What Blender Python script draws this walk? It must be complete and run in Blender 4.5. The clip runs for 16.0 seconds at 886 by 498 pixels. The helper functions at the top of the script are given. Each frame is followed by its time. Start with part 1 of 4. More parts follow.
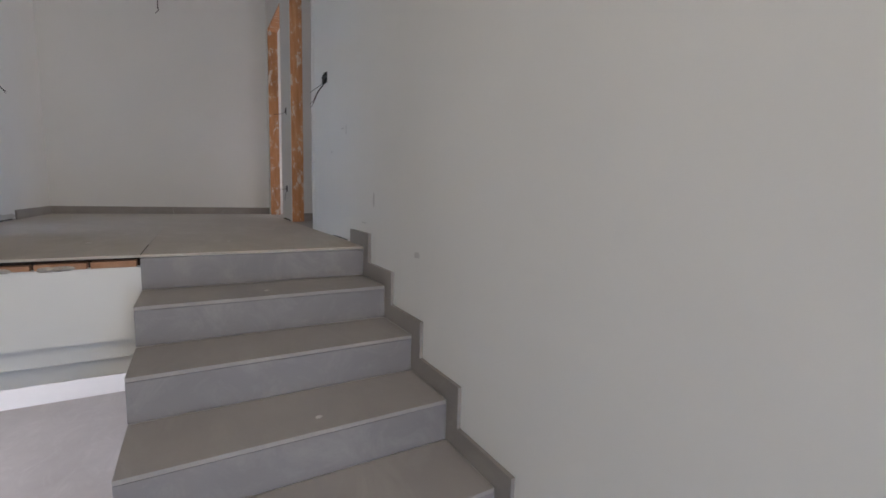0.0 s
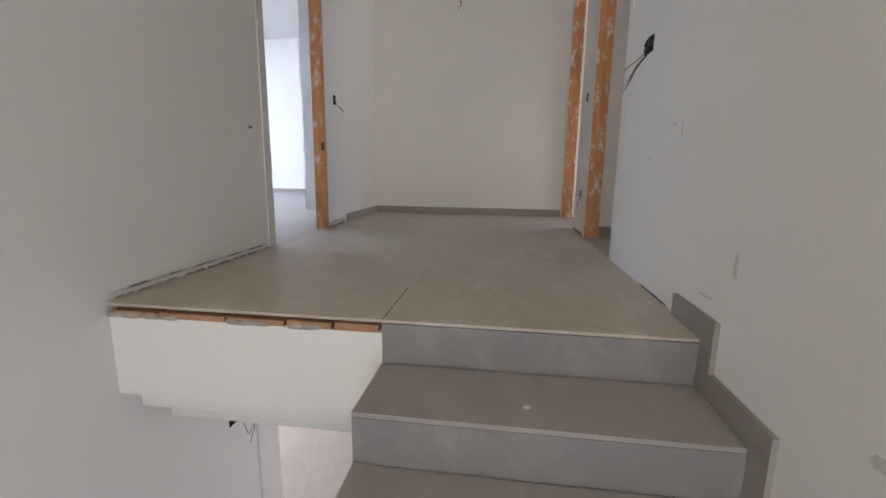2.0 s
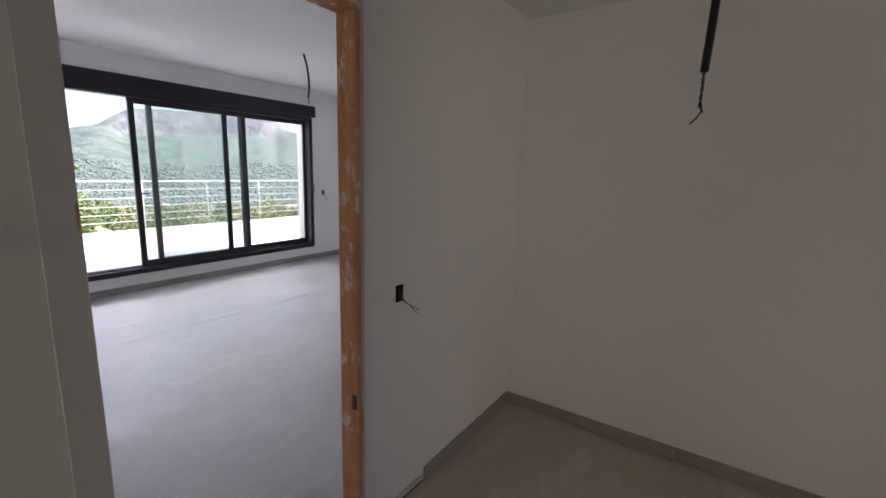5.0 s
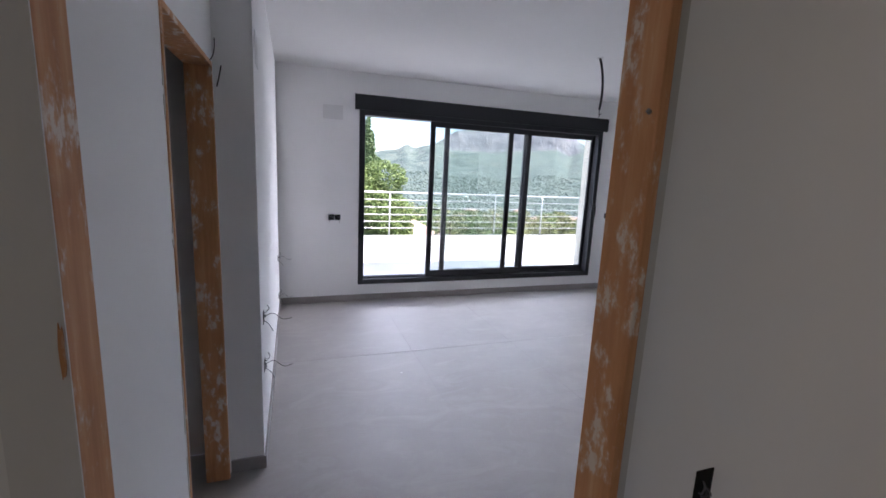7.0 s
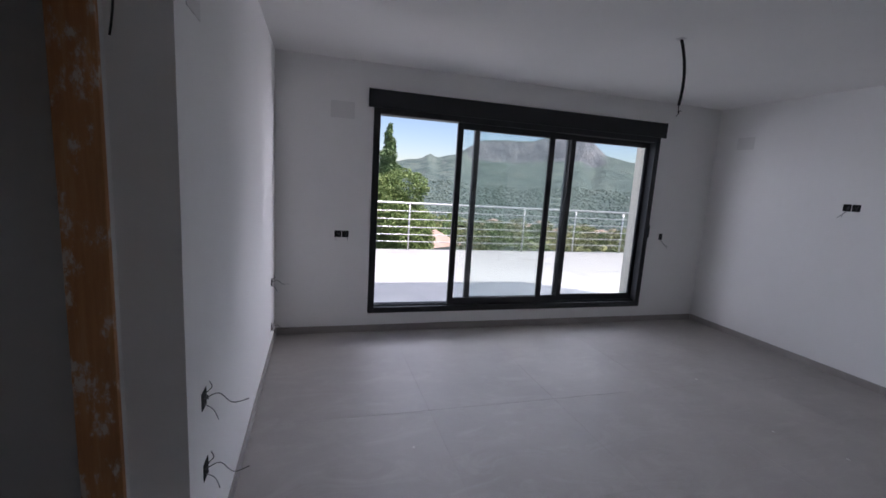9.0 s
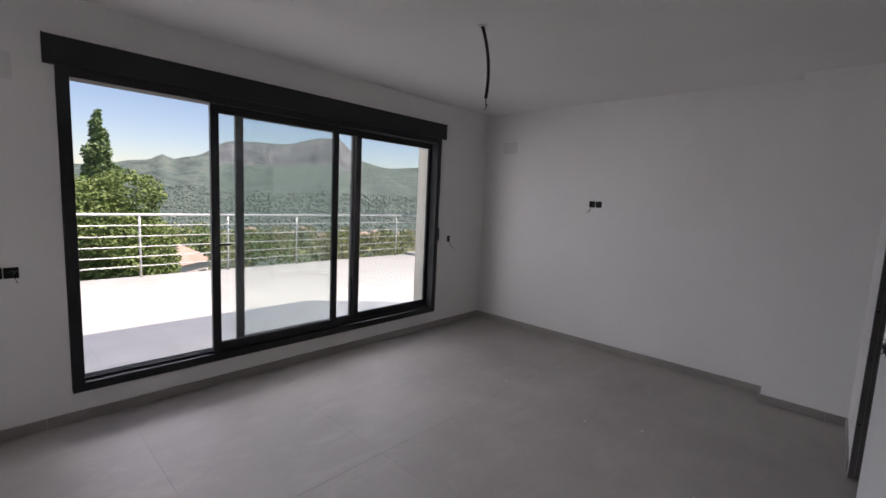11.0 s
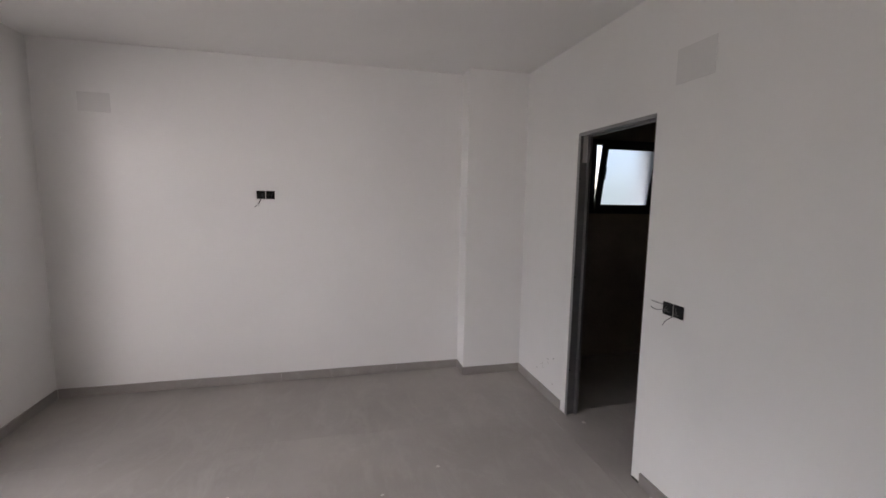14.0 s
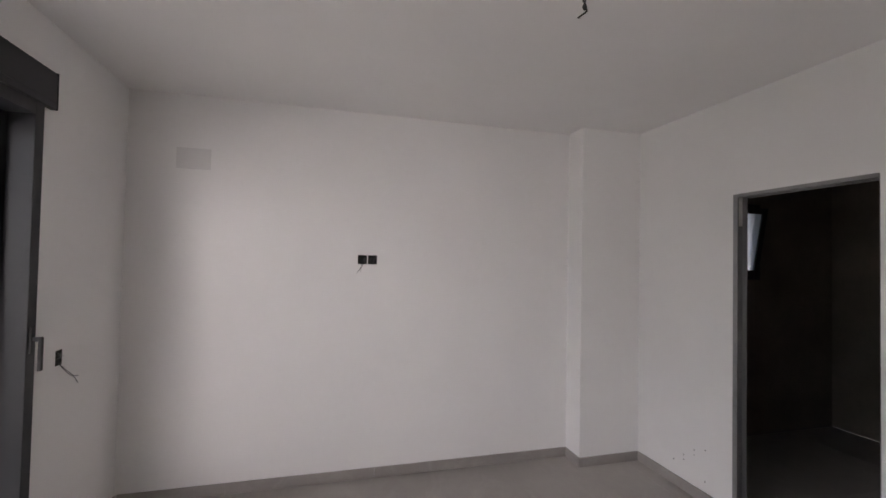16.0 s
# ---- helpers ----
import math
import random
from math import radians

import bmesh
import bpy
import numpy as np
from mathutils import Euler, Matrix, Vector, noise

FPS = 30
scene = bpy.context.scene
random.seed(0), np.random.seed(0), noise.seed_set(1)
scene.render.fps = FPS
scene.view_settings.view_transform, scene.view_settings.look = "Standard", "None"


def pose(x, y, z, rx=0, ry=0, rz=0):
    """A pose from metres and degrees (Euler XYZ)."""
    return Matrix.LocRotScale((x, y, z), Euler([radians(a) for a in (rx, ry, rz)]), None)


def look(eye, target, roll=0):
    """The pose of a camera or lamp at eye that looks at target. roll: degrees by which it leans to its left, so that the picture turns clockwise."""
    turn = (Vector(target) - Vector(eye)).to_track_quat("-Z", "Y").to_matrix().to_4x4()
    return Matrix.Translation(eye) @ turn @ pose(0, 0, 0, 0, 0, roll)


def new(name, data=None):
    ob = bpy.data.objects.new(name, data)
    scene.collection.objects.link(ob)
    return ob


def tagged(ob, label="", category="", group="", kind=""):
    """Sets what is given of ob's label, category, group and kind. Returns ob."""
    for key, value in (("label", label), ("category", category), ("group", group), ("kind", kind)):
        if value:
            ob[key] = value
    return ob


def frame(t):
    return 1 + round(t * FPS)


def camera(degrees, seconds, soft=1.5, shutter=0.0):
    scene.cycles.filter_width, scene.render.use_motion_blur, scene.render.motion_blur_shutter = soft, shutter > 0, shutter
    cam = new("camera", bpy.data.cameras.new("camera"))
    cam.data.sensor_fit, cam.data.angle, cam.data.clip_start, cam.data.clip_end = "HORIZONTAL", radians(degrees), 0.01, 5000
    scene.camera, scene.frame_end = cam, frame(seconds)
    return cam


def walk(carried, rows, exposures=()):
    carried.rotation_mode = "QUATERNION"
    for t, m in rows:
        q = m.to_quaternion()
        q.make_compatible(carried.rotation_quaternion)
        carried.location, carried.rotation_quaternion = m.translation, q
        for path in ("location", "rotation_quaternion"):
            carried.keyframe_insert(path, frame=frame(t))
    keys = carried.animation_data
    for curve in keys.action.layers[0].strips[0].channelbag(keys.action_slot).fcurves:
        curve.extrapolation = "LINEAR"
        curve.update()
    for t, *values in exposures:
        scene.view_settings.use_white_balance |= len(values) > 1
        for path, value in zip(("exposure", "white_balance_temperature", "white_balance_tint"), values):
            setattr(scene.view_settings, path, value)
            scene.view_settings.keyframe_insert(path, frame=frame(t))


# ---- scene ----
cam = camera(91.7, 16.0, soft=1.6)

PATH = [
    (0, (1.201, -2.114, 0.274), (2.193, -0.395, 0.027), 1.6),
    (0.5, (1.274, -2.121, 0.27), (1.938, -0.256, -0.015), 1.7),
    (1, (1.307, -1.984, 0.282), (1.571, -0.028, -0.042), 1.2),
    (1.5, (1.309, -1.698, 0.336), (1.279, 0.271, -0.015), 0.9),
    (2, (1.365, -1.269, 0.475), (1.1, 0.679, 0.109), 0.8),
    (2.5, (1.351, -0.87, 0.67), (0.96, 1.058, 0.309), 1.0),
    (3, (1.376, -0.511, 0.936), (0.966, 1.415, 0.585), 1.3),
    (3.2, (1.383, -0.414, 0.955), (0.977, 1.512, 0.598), 1.4),
    (4.25, (1.27, 0.33, 1.34), (0.42, 2.10, 0.98), 1.55),
    (5.3, (1.059, 1.011, 1.55), (-0.186, 2.535, 1.193), 1.7),
    (5.5, (1.034, 1.099, 1.572), (-0.339, 2.509, 1.217), 1.7),
    (6, (0.925, 1.196, 1.616), (-0.707, 2.293, 1.249), 2.0),
    (6.5, (0.736, 1.264, 1.613), (-1.058, 2.074, 1.256), 2.5),
    (7, (0.561, 1.392, 1.613), (-1.296, 2.047, 1.262), 2.7),
    (7.5, (0.385, 1.434, 1.614), (-1.521, 1.93, 1.263), 3.1),
    (8, (0.094, 1.437, 1.627), (-1.823, 1.893, 1.284), 3.1),
    (8.2, (0.006, 1.481, 1.634), (-1.915, 1.924, 1.295), 3.2),
    (10.3, (-0.782, 1.685, 1.585), (-2.415, 2.812, 1.335), 3.0),
    (10.5, (-0.886, 1.714, 1.594), (-2.444, 2.943, 1.345), 2.6),
    (11, (-1.065, 1.778, 1.592), (-2.412, 3.237, 1.357), 2.7),
    (11.5, (-1.355, 1.796, 1.604), (-2.372, 3.503, 1.376), 2.2),
    (12, (-1.599, 1.913, 1.58), (-2.324, 3.764, 1.358), 1.8),
    (12.5, (-1.841, 2.061, 1.586), (-2.328, 3.988, 1.36), 1.6),
    (13, (-2.158, 2.158, 1.597), (-2.359, 4.135, 1.371), 1.5),
    (13.5, (-2.388, 2.307, 1.599), (-2.255, 4.29, 1.376), 1.3),
    (14, (-2.527, 2.592, 1.592), (-2.045, 4.519, 1.361), 1.0),
    (14.5, (-2.756, 2.795, 1.608), (-2.002, 4.633, 1.377), 1.1),
    (15, (-3.046, 2.952, 1.652), (-2.16, 4.736, 1.474), 0.9),
    (15.5, (-3.19, 3.092, 1.656), (-2.323, 4.894, 1.611), 0.8),
    (16, (-3.378, 3.184, 1.617), (-2.856, 5.114, 1.663), 1.1),
]
EXPOSURES = [(0, 2.5, 5650, 20), (1.5, 2.7, 5850, 20), (2.5, 2.8, 6100, 20), (3.2, 2.55, 6200, 20), (5.3, 1.55, 6350, 24), (7.5, 1.5, 6050, 24), (8.2, 0.9, 6050, 24), (10.3, 0.4, 6700, 24), (12, 0.75, 7100, 25), (13.5, 1.0, 7400, 25), (14.5, 1.3, 7450, 26), (16, 1.2, 7400, 26)]
walk(cam, [(t, look(eye, target, roll)) for t, eye, target, roll in PATH], EXPOSURES)

# ---- world, sun and large lights ----
SUN_DIR = Vector((0.345, 0.44, 0.829)).normalized()
world = bpy.data.worlds.new("world")
scene.world = world
world.use_nodes = True
wn = world.node_tree.nodes
sky = wn.new("ShaderNodeTexSky")
sky.sky_type = "NISHITA"
sky.sun_disc = False
sky.sun_elevation = math.asin(SUN_DIR.z)
sky.sun_rotation = math.atan2(SUN_DIR.x, SUN_DIR.y)
sky.air_density, sky.dust_density, sky.ozone_density = 1.0, 0.3, 2.5
world.node_tree.links.new(sky.outputs[0], wn["Background"].inputs[0])
wn["Background"].inputs[1].default_value = 0.105

sun_data = bpy.data.lights.new("sun", "SUN")
sun_data.energy, sun_data.angle, sun_data.color = 5.0, radians(0.5), (1.0, 0.95, 0.87)
sun = new("sun", sun_data)
sun.matrix_world = look(SUN_DIR * 60, (0, 0, 0))


def fill_light(name, eye, target, wide, high, watts, colour, spread=180):
    """An area lamp added outside the camera's views to fill in missing daylight."""
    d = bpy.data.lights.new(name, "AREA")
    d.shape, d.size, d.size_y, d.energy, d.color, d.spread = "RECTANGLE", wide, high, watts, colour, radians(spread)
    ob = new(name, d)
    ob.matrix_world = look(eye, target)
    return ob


# fill lamps added for hall, stairs and side rooms; no window openings behind them
fill_light("stair_fill_light", (1.2, -4.16, 1.6), (0.7, 3.3, 1.3), 1.2, 1.2, 4.8, (1.0, 0.85, 0.56), 160)
fill_light("half_landing_fill_light", (1.93, -3.5, -0.2), (0.3, 0.3, -0.5), 1.2, 1.2, 3.6, (0.78, 0.91, 1.0), 140)
fill_light("lower_storey_fill_light", (-3.2, 3.0, -1.4), (0, 3.0, -2.0), 1.5, 1.2, 18, (1.0, 0.94, 0.84))
fill_light("side_room_south_fill_light", (3.4, -0.05, 1.4), (2.6, 2.3, 1.2), 1.2, 1.2, 1.4, (1.0, 0.93, 0.82))
fill_light("side_room_fill_light", (4.9, 2.9, 1.4), (0.0, 2.8, 1.1), 0.8, 1.2, 2.0, (1.0, 0.83, 0.52))

# unseen lamps added on both sides of the big window and above it, boosting its skylight
fill_light("window_fill_south", (-6.3, -0.6, 1.9), (-2.2, 4.6, 2.5), 3.0, 2.6, 44, (0.89, 0.94, 1.0), 90)
fill_light("window_fill_north", (-5.75, 8.4, 1.9), (-3.4, 2.4, 2.4), 1.7, 2.6, 150, (0.93, 0.95, 0.99), 120)
fill_light("window_fill_above", (-11.5, 6.2, 5.8), (-2.0, 3.2, 1.4), 13.0, 2.4, 235, (0.85, 0.92, 1.0), 110)


# ---- materials ----
def material(name, rough=0.6, metal=0.0):
    m = bpy.data.materials.new(name)
    m.use_nodes = True
    b = m.node_tree.nodes["Principled BSDF"]
    b.inputs["Roughness"].default_value, b.inputs["Metallic"].default_value = rough, metal
    return m, m.node_tree.nodes, m.node_tree.links, b


def noise_node(m, scale, detail=4.0, rough=0.55, stretch=None, kind="Object"):
    n, l = m.node_tree.nodes, m.node_tree.links
    tex = n.new("ShaderNodeTexNoise")
    tex.inputs["Scale"].default_value, tex.inputs["Detail"].default_value, tex.inputs["Roughness"].default_value = scale, detail, rough
    if kind == "World":
        src = n.new("ShaderNodeNewGeometry").outputs["Position"]
    else:
        src = n.new("ShaderNodeTexCoord").outputs[kind]
    if stretch:
        mp = n.new("ShaderNodeMapping")
        mp.inputs["Scale"].default_value = stretch
        l.new(src, mp.inputs[0])
        src = mp.outputs[0]
    l.new(src, tex.inputs["Vector"])
    return tex


def ramp(m, fac, stops):
    r = m.node_tree.nodes.new("ShaderNodeValToRGB")
    el = r.color_ramp.elements
    el[0].position, el[0].color = stops[0][0], (*stops[0][1], 1)
    el[1].position, el[1].color = stops[-1][0], (*stops[-1][1], 1)
    for p, c in stops[1:-1]:
        e = el.new(p)
        e.color = (*c, 1)
    m.node_tree.links.new(fac, r.inputs[0])
    return r


def mix(m, fac, a, b, blend="MIX"):
    x = m.node_tree.nodes.new("ShaderNodeMix")
    x.data_type, x.blend_type = "RGBA", blend
    for sock, v in ((x.inputs[0], fac), (x.inputs[6], a), (x.inputs[7], b)):
        if hasattr(v, "is_output"):
            m.node_tree.links.new(v, sock)
        elif isinstance(v, (int, float)):
            sock.default_value = v
        else:
            sock.default_value = (*v, 1)
    return x.outputs[2]


def bump(m, height, strength, distance=0.002):
    b = m.node_tree.nodes.new("ShaderNodeBump")
    b.inputs["Strength"].default_value, b.inputs["Distance"].default_value = strength, distance
    m.node_tree.links.new(height, b.inputs["Height"])
    m.node_tree.links.new(b.outputs[0], m.node_tree.nodes["Principled BSDF"].inputs["Normal"])


def mottled(name, colours, scale, fine, rough=0.7, relief=0.25, depth=0.002, metal=0.0, stretch=None, detail=5.0):
    """A surface with broad stains and fine grain."""
    m, n, l, b = material(name, rough, metal)
    big = noise_node(m, scale, detail, 0.6, stretch, "World")
    small = noise_node(m, fine, 3.0, 0.6, stretch, "World")
    c = ramp(m, big.outputs[0], [(0.3, colours[0]), (0.7, colours[1])])
    grain = ramp(m, small.outputs[0], [(0.3, (0.9, 0.9, 0.9)), (0.7, (1.0, 1.0, 1.0))])
    l.new(mix(m, 1.0, c.outputs[0], grain.outputs[0], "MULTIPLY"), b.inputs["Base Color"])
    bump(m, small.outputs[0], relief, depth)
    return m


def plaster_material(name, colours, scuffs):
    m, n, l, b = material(name, 0.85)
    big = noise_node(m, 0.9, 4.0, 0.6, None, "World")
    c = ramp(m, big.outputs[0], [(0.3, colours[0]), (0.7, colours[1])])
    marks = noise_node(m, 2.3, 6.0, 0.75, (1.0, 1.0, 2.6), "World")
    mark = ramp(m, marks.outputs[0], [(0.66, (0, 0, 0)), (0.80, (scuffs, scuffs, scuffs))])
    l.new(mix(m, mark.outputs[0], c.outputs[0], tuple(v * 0.8 for v in colours[0])), b.inputs["Base Color"])
    trowel = noise_node(m, 3.5, 3.0, 0.5, None, "World")
    grain = noise_node(m, 160.0, 2.0, 0.5, None, "World")
    add = n.new("ShaderNodeMath")
    add.operation = "MULTIPLY_ADD"
    add.inputs[1].default_value = 0.06
    l.new(grain.outputs[0], add.inputs[0])
    l.new(trowel.outputs[0], add.inputs[2])
    bump(m, add.outputs[0], 0.22, 0.012)
    return m


def tile_material(name, low, high, rough, powder=(0.50, 0.48, 0.45), most=0.55):
    """Cement-look porcelain: each tile a little different, cloudy, with a dusty film."""
    m, n, l, b = material(name, rough)
    info = n.new("ShaderNodeObjectInfo")
    cloud = noise_node(m, 1.6, 6.0, 0.6, None, "World")
    c = ramp(m, cloud.outputs[0], [(0.3, low), (0.7, high)])
    each = n.new("ShaderNodeMapRange")
    each.inputs["To Min"].default_value, each.inputs["To Max"].default_value = 0.98, 1.02
    l.new(info.outputs["Random"], each.inputs[0])
    toned = mix(m, 1.0, c.outputs[0], each.outputs[0], "MULTIPLY")
    dust = noise_node(m, 4.5, 7.0, 0.7, (1.0, 0.45, 1.0), "World")
    dust.inputs["Distortion"].default_value = 1.3
    film = ramp(m, dust.outputs[0], [(0.48, (0, 0, 0)), (0.72, (most, most, most))])
    l.new(mix(m, film.outputs[0], toned, powder), b.inputs["Base Color"])
    r = ramp(m, dust.outputs[0], [(0.35, (rough - 0.08,) * 3), (0.75, (min(1, rough + 0.22),) * 3)])
    l.new(r.outputs[0], b.inputs["Roughness"])
    fine = noise_node(m, 220.0, 2.0, 0.5, None, "World")
    bump(m, fine.outputs[0], 0.08, 0.001)
    return m


def wood_material(name):
    """Raw pine lining with plaster splashes and damp stains."""
    m, n, l, b = material(name, 0.75)
    grain = noise_node(m, 5.0, 5.0, 0.6, (9.0, 9.0, 0.7), "World")
    c = ramp(m, grain.outputs[0], [(0.25, (0.46, 0.205, 0.08)), (0.55, (0.58, 0.285, 0.125)), (0.8, (0.68, 0.41, 0.23))])
    stain = noise_node(m, 3.0, 4.0, 0.6, (1.0, 1.0, 0.6), "World")
    dark = ramp(m, stain.outputs[0], [(0.54, (0, 0, 0)), (0.80, (0.6, 0.6, 0.6))])
    c2 = mix(m, dark.outputs[0], c.outputs[0], (0.22, 0.09, 0.035))
    splash = noise_node(m, 16.0, 6.0, 0.7, (1.0, 1.0, 0.5), "World")
    white = ramp(m, splash.outputs[0], [(0.53, (0, 0, 0)), (0.58, (0.3, 0.3, 0.3)), (0.61, (0.9, 0.9, 0.9))])
    l.new(mix(m, white.outputs[0], c2, (0.72, 0.65, 0.56)), b.inputs["Base Color"])
    bump(m, splash.outputs[0], 0.5, 0.004)
    return m


def glass_material(name, tint=(0.95, 0.98, 0.97), rough=0.0, dust=0.0):
    m, n, l, b = material(name, rough)
    b.inputs["Base Color"].default_value = (*tint, 1)
    b.inputs["Transmission Weight"].default_value = 1.0
    b.inputs["IOR"].default_value = 1.45
    # this pale film stands in for a veil of reflections on the panes
    if dust:
        film = noise_node(m, 2.2, 5.0, 0.65, (1.0, 1.0, 0.5), "World")
        amount = n.new("ShaderNodeMapRange")
        amount.inputs["From Min"].default_value, amount.inputs["From Max"].default_value = 0.3, 0.75
        amount.inputs["To Min"].default_value, amount.inputs["To Max"].default_value = dust * 0.5, dust * 1.6
        l.new(film.outputs[0], amount.inputs[0])
        d = n.new("ShaderNodeBsdfDiffuse")
        d.inputs[0].default_value = (0.75, 0.74, 0.70, 1)
        both = n.new("ShaderNodeMixShader")
        l.new(amount.outputs[0], both.inputs[0])
        l.new(b.outputs[0], both.inputs[1])
        l.new(d.outputs[0], both.inputs[2])
        l.new(both.outputs[0], n["Material Output"].inputs[0])
    return m


def plain(name, colour, rough=0.5, metal=0.0):
    return mottled(name, (tuple(v * 0.88 for v in colour), colour), 9.0, 120.0, rough, 0.1, 0.001, metal)


def leaf_material(name, low, high):
    m, n, l, b = material(name, 0.6)
    g = n.new("ShaderNodeNewGeometry")
    c = ramp(m, g.outputs["Random Per Island"], [(0.0, low), (1.0, high)])
    l.new(c.outputs[0], b.inputs["Base Color"])
    b.inputs["Subsurface Weight"].default_value = 0.0
    return m


PLASTER = plaster_material("white_plaster", ((0.80, 0.795, 0.78), (0.84, 0.835, 0.82)), 0.25)
RAW = plaster_material("raw_plaster", ((0.50, 0.485, 0.445), (0.60, 0.585, 0.54)), 0.8)
PATCH = plaster_material("patched_plaster", ((0.69, 0.685, 0.67), (0.73, 0.725, 0.71)), 0.3)
# the bathroom's bare render; on the side room recess it paints in shade
DARK_RENDER_AND_SHADE = mottled("dark_cement_render_and_recess_shade", ((0.16, 0.135, 0.11), (0.26, 0.225, 0.185)), 1.5, 40.0, 0.95, 0.5, 0.006)
FACADE = mottled("cream_facade_render", ((0.66, 0.60, 0.50), (0.73, 0.68, 0.58)), 2.0, 90.0, 0.95, 0.5, 0.004)
TILE = tile_material("porcelain_tile", (0.335, 0.310, 0.285), (0.395, 0.368, 0.340), 0.52, (0.52, 0.50, 0.475), 0.4)
# hall copy of TILE: dusty, its base also lightened to make up for weak light
TILE_DUSTY_LIFTED = tile_material("dusty_lightened_porcelain_tile", (0.44, 0.395, 0.34), (0.51, 0.465, 0.405), 0.52, (0.66, 0.62, 0.57), 0.65)
TERRACE = tile_material("terrace_tile", (0.40, 0.385, 0.35), (0.46, 0.445, 0.41), 0.7, (0.5, 0.485, 0.45), 0.3)
GROUT = plain("grout", (0.42, 0.395, 0.365), 0.95)
# same porcelain twice: light from above is painted in, treads lighter, risers darker and cooler
TREAD_LIT = tile_material("lit_stair_tread_tile", (0.325, 0.302, 0.292), (0.38, 0.356, 0.342), 0.55, (0.46, 0.44, 0.42), 0.5)
RISER_SHADED = tile_material("shaded_stair_riser_tile", (0.225, 0.212, 0.220), (0.268, 0.254, 0.262), 0.5, most=0.3)
SKIRT = tile_material("skirting_tile", (0.285, 0.262, 0.245), (0.335, 0.310, 0.290), 0.5, most=0.3)
WOOD = wood_material("raw_pine")
ALU = plain("anthracite_aluminium", (0.011, 0.012, 0.015), 0.5, 0.0)
STEEL = plain("galvanised_steel", (0.34, 0.34, 0.34), 0.45, 0.8)
INOX = plain("stainless_steel", (0.64, 0.64, 0.63), 0.36, 0.5)
RUBBER = plain("black_rubber", (0.012, 0.012, 0.013), 0.6)
BOXPLASTIC = plain("black_box_plastic", (0.008, 0.008, 0.008), 0.95)
WIRE = plain("dark_wire", (0.02, 0.018, 0.018), 0.45)
WIRE_GREY = plain("grey_wire", (0.10, 0.10, 0.105), 0.5)
WIRE_RED = plain("brown_wire", (0.10, 0.03, 0.02), 0.5)
PIPE = plain("grey_pipe_plastic", (0.22, 0.21, 0.185), 0.6)
BRICK = mottled("terracotta_brick", ((0.36, 0.18, 0.10), (0.52, 0.30, 0.18)), 16.0, 90.0, 0.9, 0.6, 0.004)
CAVITY_SHADE = mottled("cavity_shade", ((0.03, 0.022, 0.018), (0.09, 0.06, 0.045)), 20.0, 80.0, 0.95, 0.6, 0.006)
MORTAR = mottled("rough_mortar", ((0.30, 0.26, 0.22), (0.62, 0.58, 0.52)), 18.0, 70.0, 0.95, 0.9, 0.008)
GLASS = glass_material("veiled_clear_glass", (0.88, 0.93, 0.92), dust=0.018)
FROSTED = glass_material("frosted_glass", (0.62, 0.70, 0.78), 0.35)


# ---- builders ----
def add_box(bm, lo, hi):
    x0, y0, z0 = lo
    x1, y1, z1 = hi
    v = [bm.verts.new(p) for p in ((x0, y0, z0), (x1, y0, z0), (x1, y1, z0), (x0, y1, z0), (x0, y0, z1), (x1, y0, z1), (x1, y1, z1), (x0, y1, z1))]
    for f in ((3, 2, 1, 0), (4, 5, 6, 7), (0, 1, 5, 4), (1, 2, 6, 5), (2, 3, 7, 6), (3, 0, 4, 7)):
        bm.faces.new([v[i] for i in f])
    return v


def boxes(*pairs, bevel=0.0):
    bm = bmesh.new()
    for lo, hi in pairs:
        add_box(bm, lo, hi)
    if bevel:
        bmesh.ops.bevel(bm, geom=bm.edges[:], offset=bevel, segments=2, affect="EDGES", profile=0.6)
    return bm


def mesh_of(name, bm, mat, smooth=False):
    me = bpy.data.meshes.new(name)
    bmesh.ops.recalc_face_normals(bm, faces=bm.faces[:])
    bm.to_mesh(me)
    bm.free()
    me.materials.append(mat)
    if smooth:
        me.polygons.foreach_set("use_smooth", [True] * len(me.polygons))
    return me


def solid(name, bm, mat, label="", category="", kind="", group="", smooth=False):
    return tagged(new(name, mesh_of(name, bm, mat, smooth)), label, category, group, kind)


def part(name, bm, mat, parent, label="", smooth=False):
    ob = new(name, mesh_of(name, bm, mat, smooth))
    ob.parent = parent
    return tagged(ob, label)


def empty(name, label, category, group="", kind=""):
    return tagged(new(name), label, category, group, kind)


def tube(bm, pts, r, sides=7):
    """A round cable or bar along a line of points."""
    pts = [Vector(p) for p in pts]
    rings = []
    for i, p in enumerate(pts):
        d = (pts[min(i + 1, len(pts) - 1)] - pts[max(i - 1, 0)]).normalized()
        a = d.orthogonal().normalized() if not rings else (last - d * last.dot(d)).normalized()
        last = a
        b = d.cross(a)
        rings.append([bm.verts.new(p + (a * math.cos(k * math.tau / sides) + b * math.sin(k * math.tau / sides)) * r) for k in range(sides)])
    for q, s in zip(rings, rings[1:]):
        for k in range(sides):
            bm.faces.new((q[k], q[(k + 1) % sides], s[(k + 1) % sides], s[k]))
    bm.faces.new(rings[0][::-1])
    bm.faces.new(rings[-1])
    return bm


def curve(a, b, c, d, n=10):
    a, b, c, d = (Vector(v) for v in (a, b, c, d))
    out = []
    for i in range(n + 1):
        t = i / n
        out.append(a * (1 - t) ** 3 + b * 3 * t * (1 - t) ** 2 + c * 3 * t * t * (1 - t) + d * t ** 3)
    return out


